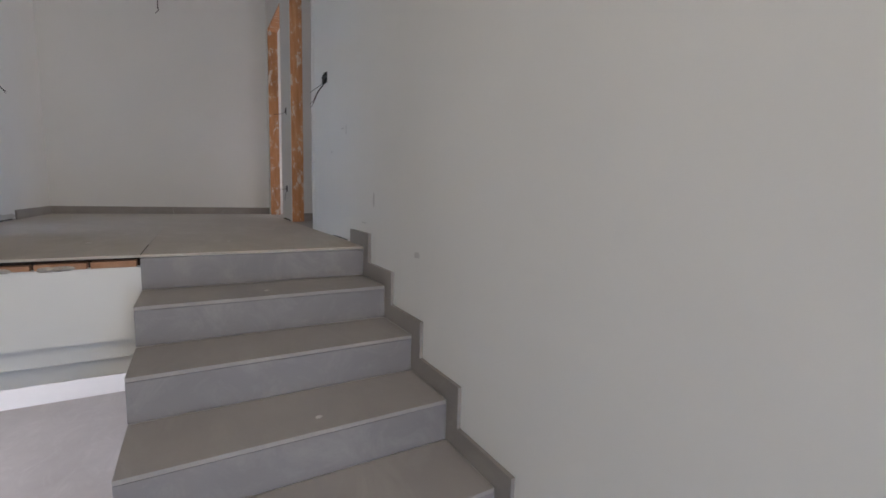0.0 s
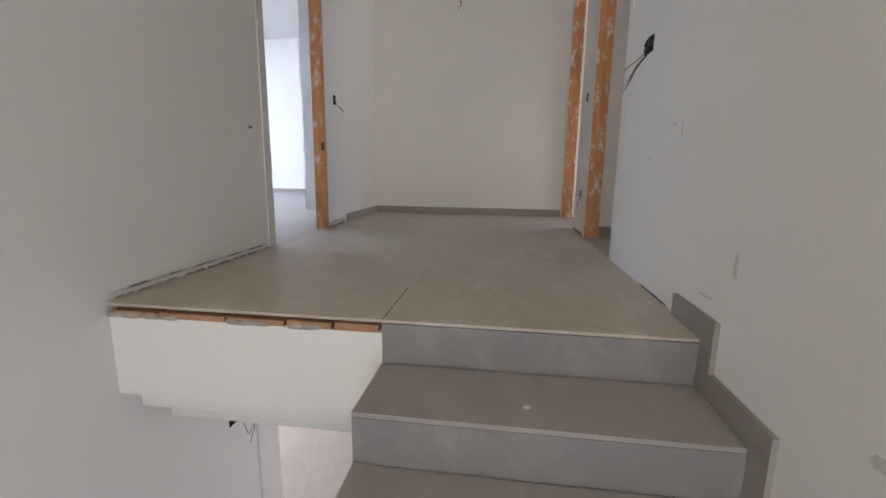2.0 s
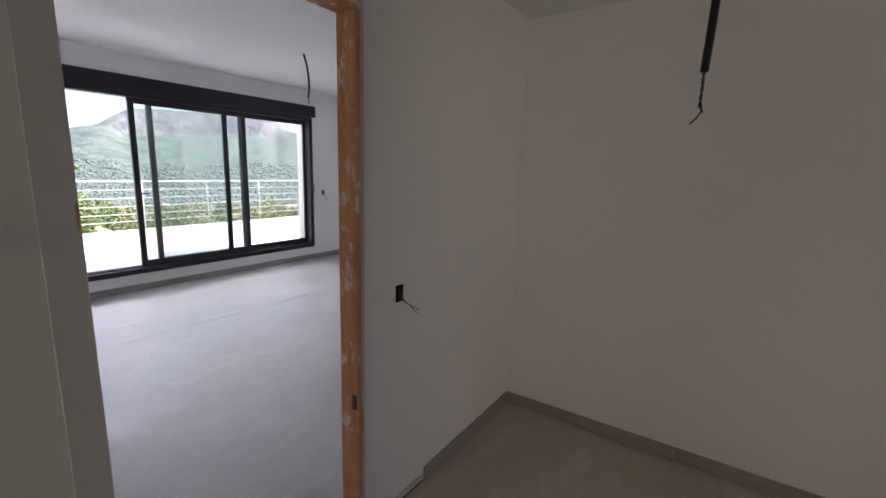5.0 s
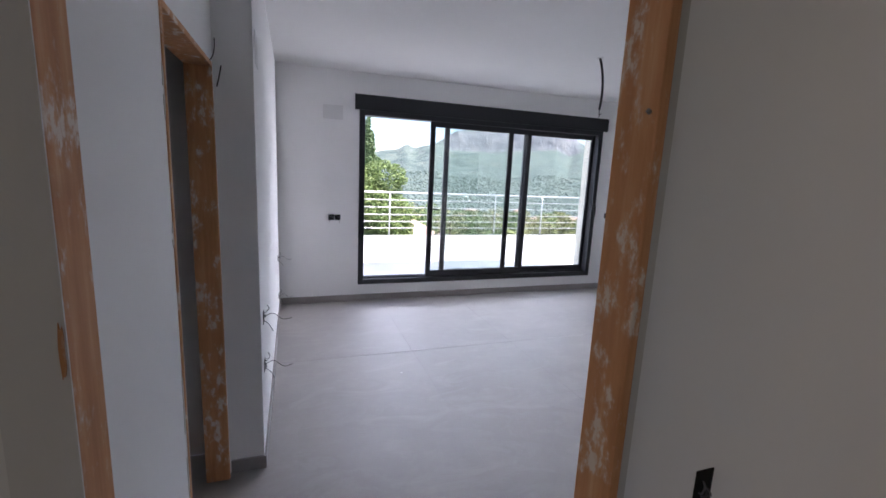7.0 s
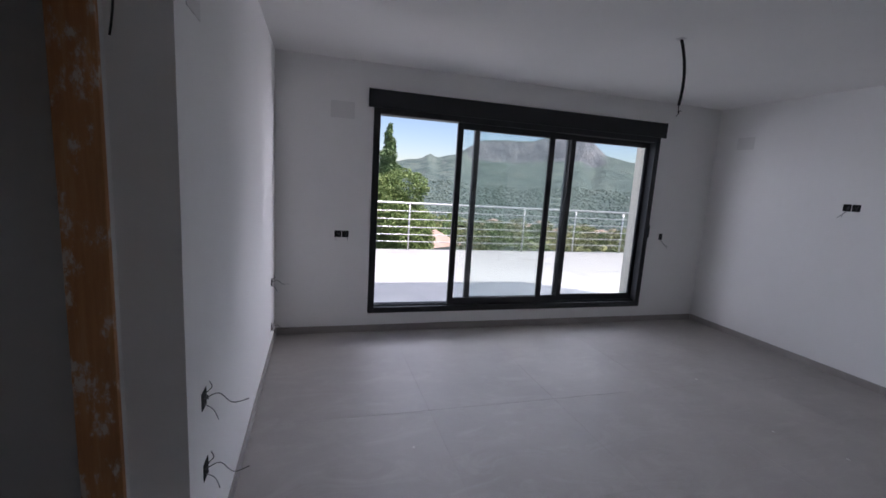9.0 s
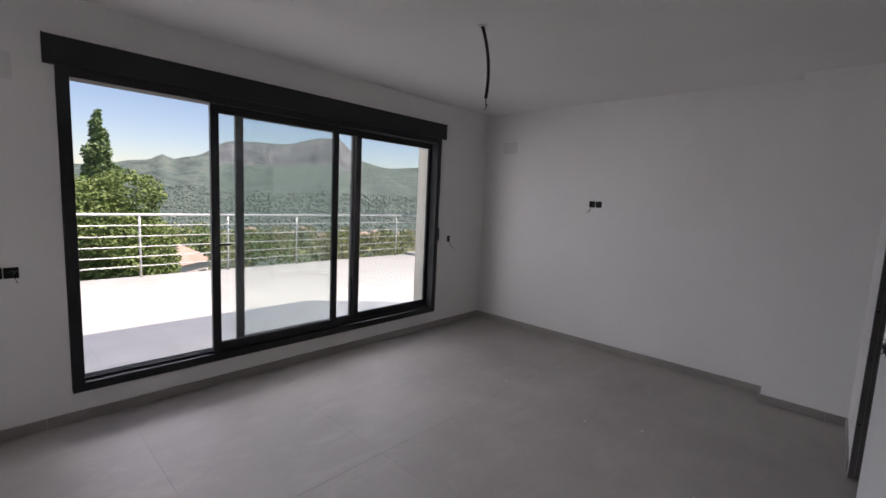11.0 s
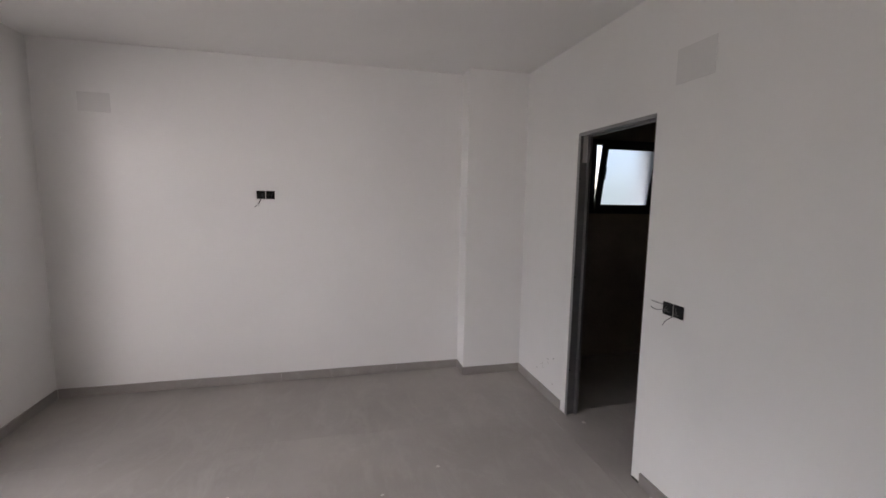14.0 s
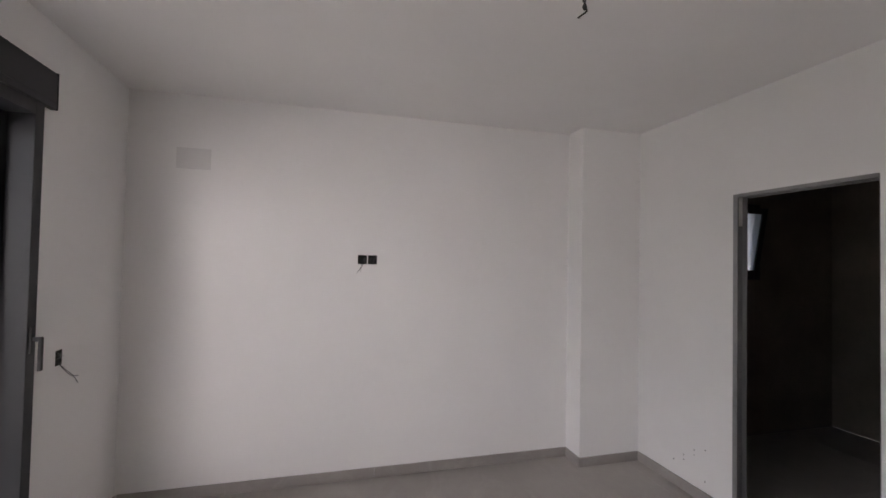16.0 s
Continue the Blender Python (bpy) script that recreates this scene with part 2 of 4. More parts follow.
def wall_bm(axis, c0, c1, a0, a1, z0, z1, holes=()):
    """A wall between c0 and c1 across the axis, from a0 to a1 along it, with rectangular openings (a0, a1, z0, z1)."""
    us = sorted({a0, a1, *(v for h in holes for v in h[:2] if a0 < v < a1)})
    ws = sorted({z0, z1, *(v for h in holes for v in h[2:] if z0 < v < z1)})

    def full(i, j):
        if not (0 <= i < len(us) - 1 and 0 <= j < len(ws) - 1):
            return False
        u, w = (us[i] + us[i + 1]) / 2, (ws[j] + ws[j + 1]) / 2
        return not any(h[0] < u < h[1] and h[2] < w < h[3] for h in holes)

    bm = bmesh.new()
    known = {}

    def vert(c, u, w):
        key = (c, u, w)
        if key not in known:
            known[key] = bm.verts.new((c, u, w) if axis == "x" else (u, c, w))
        return known[key]

    for i in range(len(us) - 1):
        for j in range(len(ws) - 1):
            if not full(i, j):
                continue
            u0, u1, w0, w1 = us[i], us[i + 1], ws[j], ws[j + 1]
            for c in (c0, c1):
                bm.faces.new([vert(c, *p) for p in ((u0, w0), (u1, w0), (u1, w1), (u0, w1))])
            for di, dj, p, q in ((-1, 0, (u0, w0), (u0, w1)), (1, 0, (u1, w0), (u1, w1)), (0, -1, (u0, w0), (u1, w0)), (0, 1, (u0, w1), (u1, w1))):
                if not full(i + di, j + dj):
                    bm.faces.new((vert(c0, *p), vert(c1, *p), vert(c1, *q), vert(c0, *q)))
    return bm


def wall(name, axis, c0, c1, a0, a1, z0, z1, holes=(), mat=None, label="white painted plaster wall with faint scuffs"):
    return solid(name, wall_bm(axis, c0, c1, a0, a1, z0, z1, holes), mat or PLASTER, label, "wall", "structure")


# ---- the plan ----
XR, YF, XW, YR, XB = 1.96, 3.315, -4.645, 6.405, -0.87
DOOR = 2.02
HALL_TOP, ROOM_TOP, LOW = 2.38, 2.69, -2.75
RISE, GO, STEPS = 0.1475, 0.2925, 10

# ---- large structure ----
# hall and stairwell
wall("wall_hall_west", "x", -0.07, 0.0, -4.3, YF, LOW, HALL_TOP + 0.6, [(1.133, 1.944, -0.03, DOOR + 0.022), (0.86, YF, LOW, -0.58)])
wall("wall_hall_east", "x", XR, XR + 0.10, -4.3, YF, LOW, HALL_TOP + 0.6, [(1.133, 1.970, -0.03, DOOR + 0.022), (2.418, 3.222, -0.03, DOOR + 0.022)])
wall("wall_hall_north", "y", YF, YF + 0.12, -0.10, XR + 1.2, -0.35, HALL_TOP + 0.6)
wall("wall_stair_south", "y", -4.3, -4.2, -0.10, XR + 0.10, LOW, HALL_TOP + 0.6)
solid("ceiling_hall", boxes(((-0.10, -4.3, HALL_TOP), (XR + 0.10, YF, HALL_TOP + 0.12))), PLASTER, "white plaster ceiling of the hall", "ceiling", "structure")
# the landing's slab, with two stepped beams behind its open edge
solid("landing_slab", boxes(((-0.005, 0.012, -0.35), (0.998, YF, -0.05)), ((0.998, 0.012, -0.35), (XR, YF, -0.012))), PLASTER, "white painted edge of the landing slab", "slab", "structure")
solid("landing_beam", boxes(((0.0, 0.10, -0.452), (XR, 0.235, -0.352)), ((0.0, 0.235, -0.575), (XR, 2.2, -0.352)), bevel=0.004), PLASTER, "white plastered stepped beam below the landing", "beam", "structure")
# lower storey
solid("floor_lower", boxes(((-4.0, -4.3, LOW - 0.15), (XR + 0.1, 5.6, LOW))), TILE, "pale grey tiled floor of the lower storey", "floor", "structure")
wall("wall_lower_north", "y", 5.5, 5.6, -4.0, XR + 0.10, LOW, -0.35)
wall("wall_lower_west", "x", -4.1, -4.0, -4.3, 5.6, LOW, -0.35)
wall("wall_lower_south", "y", 0.72, 0.82, -4.0, -0.10, LOW, -0.35)
wall("wall_lower_east", "x", XR, XR + 0.10, YF, 5.6, LOW, -0.35)
solid("trim_lower_jamb", boxes(((-0.08, 0.865, LOW), (-0.02, 1.10, -0.582)), bevel=0.006), PLASTER, "white plastered return beside the lower opening", "trim", "structure")
# bedroom
wall("wall_window", "x", XW - 0.37, XW, 1.0, 6.65, -0.3, 3.5, [(2.13, 5.545, 0.195, 2.45)])
wall("wall_bedroom_north", "y", YR, 6.65, XW, 2.2, -0.3, 3.5, [(-0.10, 0.63, 1.48, 2.19)])
wall("wall_bedroom_column", "y", 6.203, YR, -1.416, XB, 0, ROOM_TOP)
wall("wall_bath", "x", XB, XB + 0.10, YF + 0.24, 6.405, 0, ROOM_TOP, [(4.595, 5.35, 0, 2.062)])
wall("wall_bath_jog", "y", YF + 0.12, YF + 0.24, XB, 2.2, 0, ROOM_TOP)
wall("wall_closet", "y", 0.96, 1.06, -1.70, -0.10, 0, ROOM_TOP, [(-1.667, -0.863, 0, DOOR + 0.022)])
wall("wall_closet_step", "x", -1.80, -1.70, 0.96, 1.227, 0, ROOM_TOP)
wall("wall_bedroom_south", "y", 1.127, 1.227, XW, -1.80, 0, ROOM_TOP)
solid("ceiling_bedroom", boxes(((XW, 0.0, ROOM_TOP), (-0.10, YR, ROOM_TOP + 0.2))), PLASTER, "white plaster bedroom ceiling", "ceiling", "structure")
solid("roof", boxes(((XW, -0.3, 2.98), (2.2, YR, 3.2))), FACADE, "flat roof slab behind a parapet", "roof", "structure")
# closet behind the side opening
wall("wall_closet_back", "y", 0.02, 0.12, -2.0, -0.10, 0, ROOM_TOP)
wall("wall_closet_side", "x", -2.0, -1.9, 0.12, 1.127, 0, ROOM_TOP)
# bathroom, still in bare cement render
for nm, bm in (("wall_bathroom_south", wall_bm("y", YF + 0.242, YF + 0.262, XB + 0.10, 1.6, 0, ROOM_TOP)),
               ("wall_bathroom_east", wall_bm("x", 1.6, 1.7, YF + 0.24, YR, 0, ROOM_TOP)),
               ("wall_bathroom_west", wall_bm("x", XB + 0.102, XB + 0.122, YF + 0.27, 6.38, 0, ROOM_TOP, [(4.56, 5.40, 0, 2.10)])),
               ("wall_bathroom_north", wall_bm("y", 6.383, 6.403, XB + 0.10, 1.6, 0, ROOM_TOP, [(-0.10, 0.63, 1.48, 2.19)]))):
    solid(nm, bm, DARK_RENDER_AND_SHADE, "bare dark cement render wall of the unfinished bathroom", "wall", "structure")
solid("ceiling_bathroom", boxes(((XB + 0.10, YF + 0.24, 2.5), (1.6, YR, 2.6))), DARK_RENDER_AND_SHADE, "dark bare bathroom ceiling", "ceiling", "structure")
# side room behind the hall's east openings
wall("wall_side_return", "y", 2.03, 2.13, XR + 0.10, XR + 0.29, 0, HALL_TOP)
# the recess wall is coloured dark to stand in for its shade
wall("wall_side_recess", "y", 2.33, 2.43, XR + 0.29, 5.0, 0, HALL_TOP, mat=DARK_RENDER_AND_SHADE, label="side room recess wall, its shade put into a dark colour")
wall("wall_side_south", "y", -0.2, -0.1, XR + 0.10, 5.0, 0, HALL_TOP)
wall("wall_side_east", "x", 5.0, 5.1, -0.2, 3.4, 0, HALL_TOP)
solid("ceiling_side", boxes(((XR + 0.10, -0.2, HALL_TOP), (5.1, 3.4, HALL_TOP + 0.1))), PLASTER, "white side room ceiling", "ceiling", "structure")
solid("floor_side", boxes(((XR + 0.001, -0.2, -0.1), (5.1, YF, 0.0))), TILE, "grey tiled side room floor", "floor", "structure")
# terrace
solid("terrace", boxes(((-9.45, -6.0, -0.3), (XW - 0.37, 9.35, 0.066))), GROUT, "concrete terrace slab", "terrace", "structure")
solid("lower_terrace", boxes(((-9.45, 9.36, -0.35), (XW - 0.37, 12.2, 0.14)), bevel=0.01), TERRACE, "pale raised slab at the end of the terrace", "terrace", "structure")


# ---- raw door linings ----
def door_lining(name, axis, c0, c1, a0, a1, top, thick=0.022, near=0.0):
    """Two jambs and a head of raw pine lining an opening."""
    ob = empty(name, "raw pine door lining splashed with plaster, no leaf fitted", "door frame", "raw door linings", "structure")

    def piece(nm, lo_a, hi_a, lo_z, hi_z, back=0.0):
        lo, hi = ((c0, lo_a, lo_z), (c1 - back, hi_a, hi_z)) if axis == "x" else ((lo_a, c0, lo_z), (hi_a, c1, hi_z))
        part(nm, boxes((lo, hi), bevel=0.003), WOOD, ob)

    piece("jamb", a0 - thick + 0.001, a0, 0, top, near)
    piece("jamb", a1, a1 + thick - 0.001, 0, top)
    piece("head", a0 - thick + 0.001, a1 + thick - 0.001, top, top + thick - 0.001, near)
    return ob


door_lining("door_1", "x", -0.074, 0.018, 1.155, 1.922, DOOR, near=0.013)
door_lining("door_2", "x", XR + 0.002, XR + 0.104, 1.155, 1.948, DOOR)
door_lining("door_3", "x", XR + 0.002, XR + 0.104, 2.44, 3.20, DOOR)
# unpainted plaster bands that lap over the linings' edges
for k, (x0, x1, y0, y1, m) in enumerate(((-0.0035, 0.0065, 1.088, 1.1545, PATCH), (-0.0015, 0.010, 1.946, 1.966, RAW), (XR - 0.003, XR + 0.0015, 1.09, 1.156, PLASTER), (XR - 0.002, XR + 0.0015, 1.947, 1.985, PLASTER))):
    solid("trim_%d" % (k + 1), boxes(((x0, y0, 0.001), (x1, y1, DOOR + (0.06 if m is RAW else 0.0)))), m, "unpainted plaster band lapping the door lining" if m is not PLASTER else "white plaster band lapping the door lining", "trim", "structure")
door_lining("door_4", "y", 0.955, 1.064, -1.645, -0.885, DOOR)


# ---- stairs ----
stairs = empty("staircase", "grey porcelain tiled straight staircase beside a white wall", "staircase", kind="structure")
SX0, SX1 = 0.998, XR - 0.014
for k in range(STEPS):
    y1, z1 = -k * GO, -k * RISE
    if k:
        part("tread", boxes(((SX0, y1 - 0.0, z1 - 0.014), (SX1, y1 + GO, z1)), bevel=0.0015), TREAD_LIT, stairs)
    part("riser", boxes(((SX0, y1 + 0.0005, z1 - RISE + 0.001), (SX1, y1 + 0.012, z1 - 0.0155 if k else z1 - 0.0135)), bevel=0.001), RISER_SHADED, stairs)
core = bmesh.new()
prof = [(0.012, -0.0135)]
for k in range(STEPS):
    prof += [(0.012 - k * GO, -(k + 1) * RISE - 0.0135), (0.012 - (k + 1) * GO, -(k + 1) * RISE - 0.0135)]
prof += [(-STEPS * GO, -STEPS * RISE - 0.25), (0.012, -0.30)]
a = [core.verts.new((SX0 + 0.004, y, z)) for y, z in prof]
b = [core.verts.new((XR, y, z)) for y, z in prof]
core.faces.new(a)
core.faces.new(b[::-1])
for i in range(len(prof)):
    j = (i + 1) % len(prof)
    core.faces.new((a[i], a[j], b[j], b[i]))
part("stair_slab", core, PLASTER, stairs, "white plastered stair slab")
solid("floor_half_landing", boxes(((0.0, -4.2, -STEPS * RISE - 0.2), (XR, -STEPS * GO, -STEPS * RISE))), TILE, "grey tiled half landing at the foot of the stairs", "floor", "structure")
# stepped skirting along the wall
H = 0.075
for k in range(STEPS):
    y1, z1 = -k * GO, -k * RISE
    back = y1 + (0.22 if k == 0 else GO)
    bm = boxes(((XR - 0.014, y1 - H, z1 + 0.001), (XR, back, z1 + H)), ((XR - 0.014, y1 - H, z1 - RISE + H + 0.0005), (XR, y1, z1 + 0.0005)))
    part("skirting", bm, SKIRT, stairs)


# ---- floors: one object a tile ----
TILE_MESH = {}


def tile_floor(name, x0, x1, y0, y1, z, label, mat=None, size=1.0, ox=0.0, oy=0.0, back=0.0):
    base = solid(name, boxes(((x0, y0 + back, z - 0.05), (x1, y1, z - 0.0013))), GROUT, label, "floor", "structure")
    g = 0.0005
    i = math.floor((x0 - ox) / size)
    while ox + i * size < x1 - 1e-4:
        j = math.floor((y0 - oy) / size)
        while oy + j * size < y1 - 1e-4:
            ax, bx = max(x0, ox + i * size), min(x1, ox + (i + 1) * size)
            ay, by = max(y0, oy + j * size), min(y1, oy + (j + 1) * size)
            j += 1
            if bx - ax < 0.01 or by - ay < 0.01:
                continue
            key = (round(bx - ax, 3), round(by - ay, 3), (mat or TILE).name)
            if key not in TILE_MESH:
                hx, hy = (bx - ax) / 2 - g, (by - ay) / 2 - g
                TILE_MESH[key] = mesh_of("tile", boxes(((-hx, -hy, -0.0105), (hx, hy, 0.0)), bevel=0.0005), mat or TILE)
            ob = new("tile", TILE_MESH[key])
            ob.parent = base
            ob.location = ((ax + bx) / 2, (ay + by) / 2, z + 0.0004 * ((i * 7 + j * 3) % 3 - 1))
        i += 1
    return base


# ---- skirting boards ----
def skirting(name, axis, c, out, a0, a1, z=0.0, joint=1.0):
    """Grey tile skirting along a wall, in one-metre pieces; out: which side it stands off to."""
    ob = empty(name, "grey porcelain skirting along the wall", "baseboard", kind="structure")
    cuts = [a0] + [v for v in np.arange(math.ceil(a0 / joint) * joint, a1, joint) if a0 + 0.05 < v < a1 - 0.05] + [a1]
    for p, q in zip(cuts, cuts[1:]):
        lo_c, hi_c = (c, c + 0.011) if out > 0 else (c - 0.011, c)
        if axis == "x":
            lo, hi = (lo_c, p + 0.0008, z), (hi_c, q - 0.0008, z + 0.073)
        else:
            lo, hi = (p + 0.0008, lo_c, z), (q - 0.0008, hi_c, z + 0.073)
        part("skirting_piece", boxes((lo, hi), bevel=0.0012), SKIRT, ob)
    return ob


skirting("baseboard_hall_west", "x", 0.0, 1, 2.38, YF)
skirting("baseboard_hall_north", "y", YF, -1, 0.012, XR)
skirting("baseboard_window", "x", XW, 1, 1.24, 6.394)
skirting("baseboard_north", "y", YR, -1, XW + 0.012, -1.416)
skirting("baseboard_column_side", "x", -1.416, -1, 6.192, 6.393)
skirting("baseboard_column", "y", 6.203, -1, -1.416, XB - 0.012)
skirting("baseboard_bath", "x", XB, -1, 5.42, 6.202)
skirting("baseboard_bath_near", "x", XB, -1, YF + 0.13, 4.52)
skirting("baseboard_south", "y", 1.227, 1, XW + 0.012, -1.70)
skirting("baseboard_step", "x", -1.70, 1, 1.066, 1.238)
skirting("baseboard_closet_back", "y", 0.12, 1, -1.9, -0.10)
skirting("baseboard_side_return", "y", 2.03, -1, XR + 0.11, XR + 0.29)
skirting("baseboard_side_recess", "y", 2.33, -1, XR + 0.30, 3.2)
skirting("baseboard_lobby", "x", -0.07, -1, 1.95, YF + 0.1)


# ---- sliding window ----
def frame_bm(x0, x1, y0, y1, z0, z1, w, wb=None, wt=None):
    wb, wt = wb or w, wt or w
    return boxes(((x0, y0, z0), (x1, y0 + w, z1)), ((x0, y1 - w, z0), (x1, y1, z1)), ((x0, y0 + w, z0), (x1, y1 - w, z0 + wb)), ((x0, y0 + w, z1 - wt), (x1, y1 - w, z1)), bevel=0.003)


win = empty("window_1", "anthracite aluminium sliding window with roller shutter box, one sash open", "window", kind="structure")
WY0, WY1, WZ0, WZ1 = 2.135, 5.54, 0.20, 2.285
part("window_frame", frame_bm(XW - 0.13, XW + 0.012, WY0, WY1, WZ0, WZ1, 0.062), ALU, win)
for off in (0.035, 0.072, 0.108):
    part("track", boxes(((XW - off - 0.006, WY0 + 0.062, WZ0 + 0.062), (XW - off + 0.004, WY1 - 0.062, WZ0 + 0.080)), bevel=0.001), ALU, win)
part("shutter_box", boxes(((XW - 0.02, WY0 - 0.055, WZ1 - 0.005), (XW + 0.03, WY1 + 0.055, WZ1 + 0.165)), bevel=0.006), ALU, win, "anthracite roller shutter box")
part("box_seam", boxes(((XW + 0.028, WY0 - 0.054, WZ1 + 0.022), (XW + 0.0325, WY1 + 0.054, WZ1 + 0.026))), RUBBER, win)
for yy in (WY0 - 0.058, WY1 + 0.052):
    part("end_cap", boxes(((XW - 0.0, yy, WZ1 - 0.007), (XW + 0.033, yy + 0.006, WZ1 + 0.168)), bevel=0.002), ALU, win)
part("shutter_guide", boxes(((XW - 0.175, WY0 - 0.001, WZ0), (XW - 0.135, WY0 + 0.05, WZ1)), bevel=0.003), ALU, win)
part("shutter_guide", boxes(((XW - 0.175, WY1 - 0.05, WZ0), (XW - 0.135, WY1 + 0.001, WZ1)), bevel=0.003), ALU, win)
part("window_reveal", boxes(((XW - 0.372, WY1 - 0.006, WZ0), (XW - 0.18, WY1 + 0.0045, WZ1 + 0.1))), FACADE, win, "cream rendered window reveal")
part("outer_sill", boxes(((XW - 0.42, WY0 - 0.01, WZ0 - 0.06), (XW - 0.12, WY1 + 0.01, WZ0 - 0.002)), bevel=0.004), TERRACE, win, "pale stone outer sill")


def sash(y0, y1, x, handle=False, w=0.062):
    s = part("sash", frame_bm(x - 0.016, x + 0.016, y0, y1, WZ0 + 0.066, WZ1 - 0.064, w, 0.075, 0.06), ALU, win)
    part("gasket", frame_bm(x - 0.009, x + 0.009, y0 + w - 0.004, y1 - w + 0.004, WZ0 + 0.137, WZ1 - 0.120, 0.008), RUBBER, s)
    g = part("pane", boxes(((x - 0.004, y0 + w, WZ0 + 0.14), (x + 0.004, y1 - w, WZ1 - 0.124))), GLASS, s)
    g.visible_shadow = False
    if handle:
        part("handle", boxes(((x + 0.016, y0 + 0.022, 1.02), (x + 0.034, y0 + 0.040, 1.20)), ((x + 0.034, y0 + 0.022, 1.135), (x + 0.050, y0 + 0.128, 1.153)), bevel=0.003), RUBBER, s, "black lever handle")
    return s


sash(3.005, 4.15, XW - 0.032, True)
sash(3.205, 4.44, XW - 0.070)
sash(4.355, 5.50, XW - 0.106)
part("lever_handle", boxes(((XW + 0.012, 5.490, 1.165), (XW + 0.022, 5.520, 1.285), ), ((XW + 0.022, 5.497, 1.215), (XW + 0.055, 5.513, 1.235)), ((XW + 0.043, 5.495, 1.085), (XW + 0.057, 5.515, 1.235)), bevel=0.003), RUBBER, win, "black lever handle pointing down")


# ---- outside ----
rail = empty("terrace_railing", "stainless steel terrace railing with round horizontal bars", "railing", kind="structure")
RAIL_X, RAIL_Y = -9.33, 9.1
for y in np.arange(-5.99, 9.2, 1.358):
    yy = float(y) + 0.0
    part("post", tube(bmesh.new(), [(RAIL_X, yy, 0.066), (RAIL_X, yy, 1.085)], 0.016, 10), INOX, rail, smooth=True)
for z, r in ((1.10, 0.021), (0.93, 0.008), (0.757, 0.008), (0.587, 0.008), (0.425, 0.008), (0.272, 0.008)):
    off = 0.0 if r > 0.01 else 0.028
    part("top_rail" if r > 0.01 else "bar", tube(bmesh.new(), [(RAIL_X + off, -6.0, z), (RAIL_X + off, RAIL_Y, z)], r, 10), INOX, rail, smooth=True)
    part("top_rail" if r > 0.01 else "bar", tube(bmesh.new(), [(RAIL_X + off, RAIL_Y, z), (RAIL_X + 1.7, RAIL_Y + 2.6, z)], r, 10), INOX, rail, smooth=True)
for d in (0.5, 1.0):
    part("post", tube(bmesh.new(), [(RAIL_X + 1.7 * d, RAIL_Y + 2.6 * d, 0.1), (RAIL_X + 1.7 * d, RAIL_Y + 2.6 * d, 1.085)], 0.018, 10), INOX, rail, smooth=True)

# azimuth (degrees from -x towards +y) and elevation of the skyline
SKYLINE = ((-60, 2.0), (-20, 1.5), (7, 1.6), (13, 2.6), (14.1, 3.3), (15.2, 2.7), (18, 3.7), (20.6, 5.4), (23.5, 5.6), (27.5, 5.6), (31, 6.7), (33.5, 6.8), (36.3, 4.2), (39.6, 3.4), (44, 3.9), (46.5, 6.0), (49, 6.2), (52, 3.0), (80, 2.0))


def skyline(az):
    for (a0, e0), (a1, e1) in zip(SKYLINE, SKYLINE[1:]):
        if a0 <= az <= a1:
            return e0 + (e1 - e0) * (az - a0) / (a1 - a0)
    return 1.5


RIDGE = 1500.0


def land(r, az):
    """Height of the ground r metres out from the terrace at this bearing."""
    e = skyline(az)
    top = RIDGE * math.tan(radians(e)) + 1.6
    slope = ((8, -3.2), (20, -5.0), (45, -7.5), (100, -13), (220, -24), (400, -36), (600, -34))
    if r <= 600:
        for (r0, z0), (r1, z1) in zip(slope, slope[1:]):
            if r <= r1:
                t = max(0.0, (r - r0) / (r1 - r0))
                z = z0 + (z1 - z0) * t
                break
    elif r <= RIDGE:
        t = (r - 600) / (RIDGE - 600)
        cliff = max(0.0, min(1.0, (e - 3.2) / 2.0))
        low = -34 + (top * (1 - 0.5 * cliff) + 34) * min(1.0, t / 0.93) ** 1.2
        z = low if t < 0.93 else low + (top - low) * ((t - 0.93) / 0.07) ** 0.7
    else:
        z = top - (r - RIDGE) * 0.25
    amp = 0.008 * r if r < RIDGE * 0.9 else 0.006 * r
    fade = min(1.0, max(0.0, (r - 30) / 200)) * (1 if r < RIDGE * 0.97 else 0.25)
    p = Vector((r * math.cos(radians(az)) / 140, r * math.sin(radians(az)) / 140, 0))
    return z + amp * fade * (noise.fractal(p, 1.0, 2.0, 5))


def spot(r, az, dz=0.0):
    return (-5.0 - r * math.cos(radians(az)), 2.0 + r * math.sin(radians(az)), land(r, az) + dz)


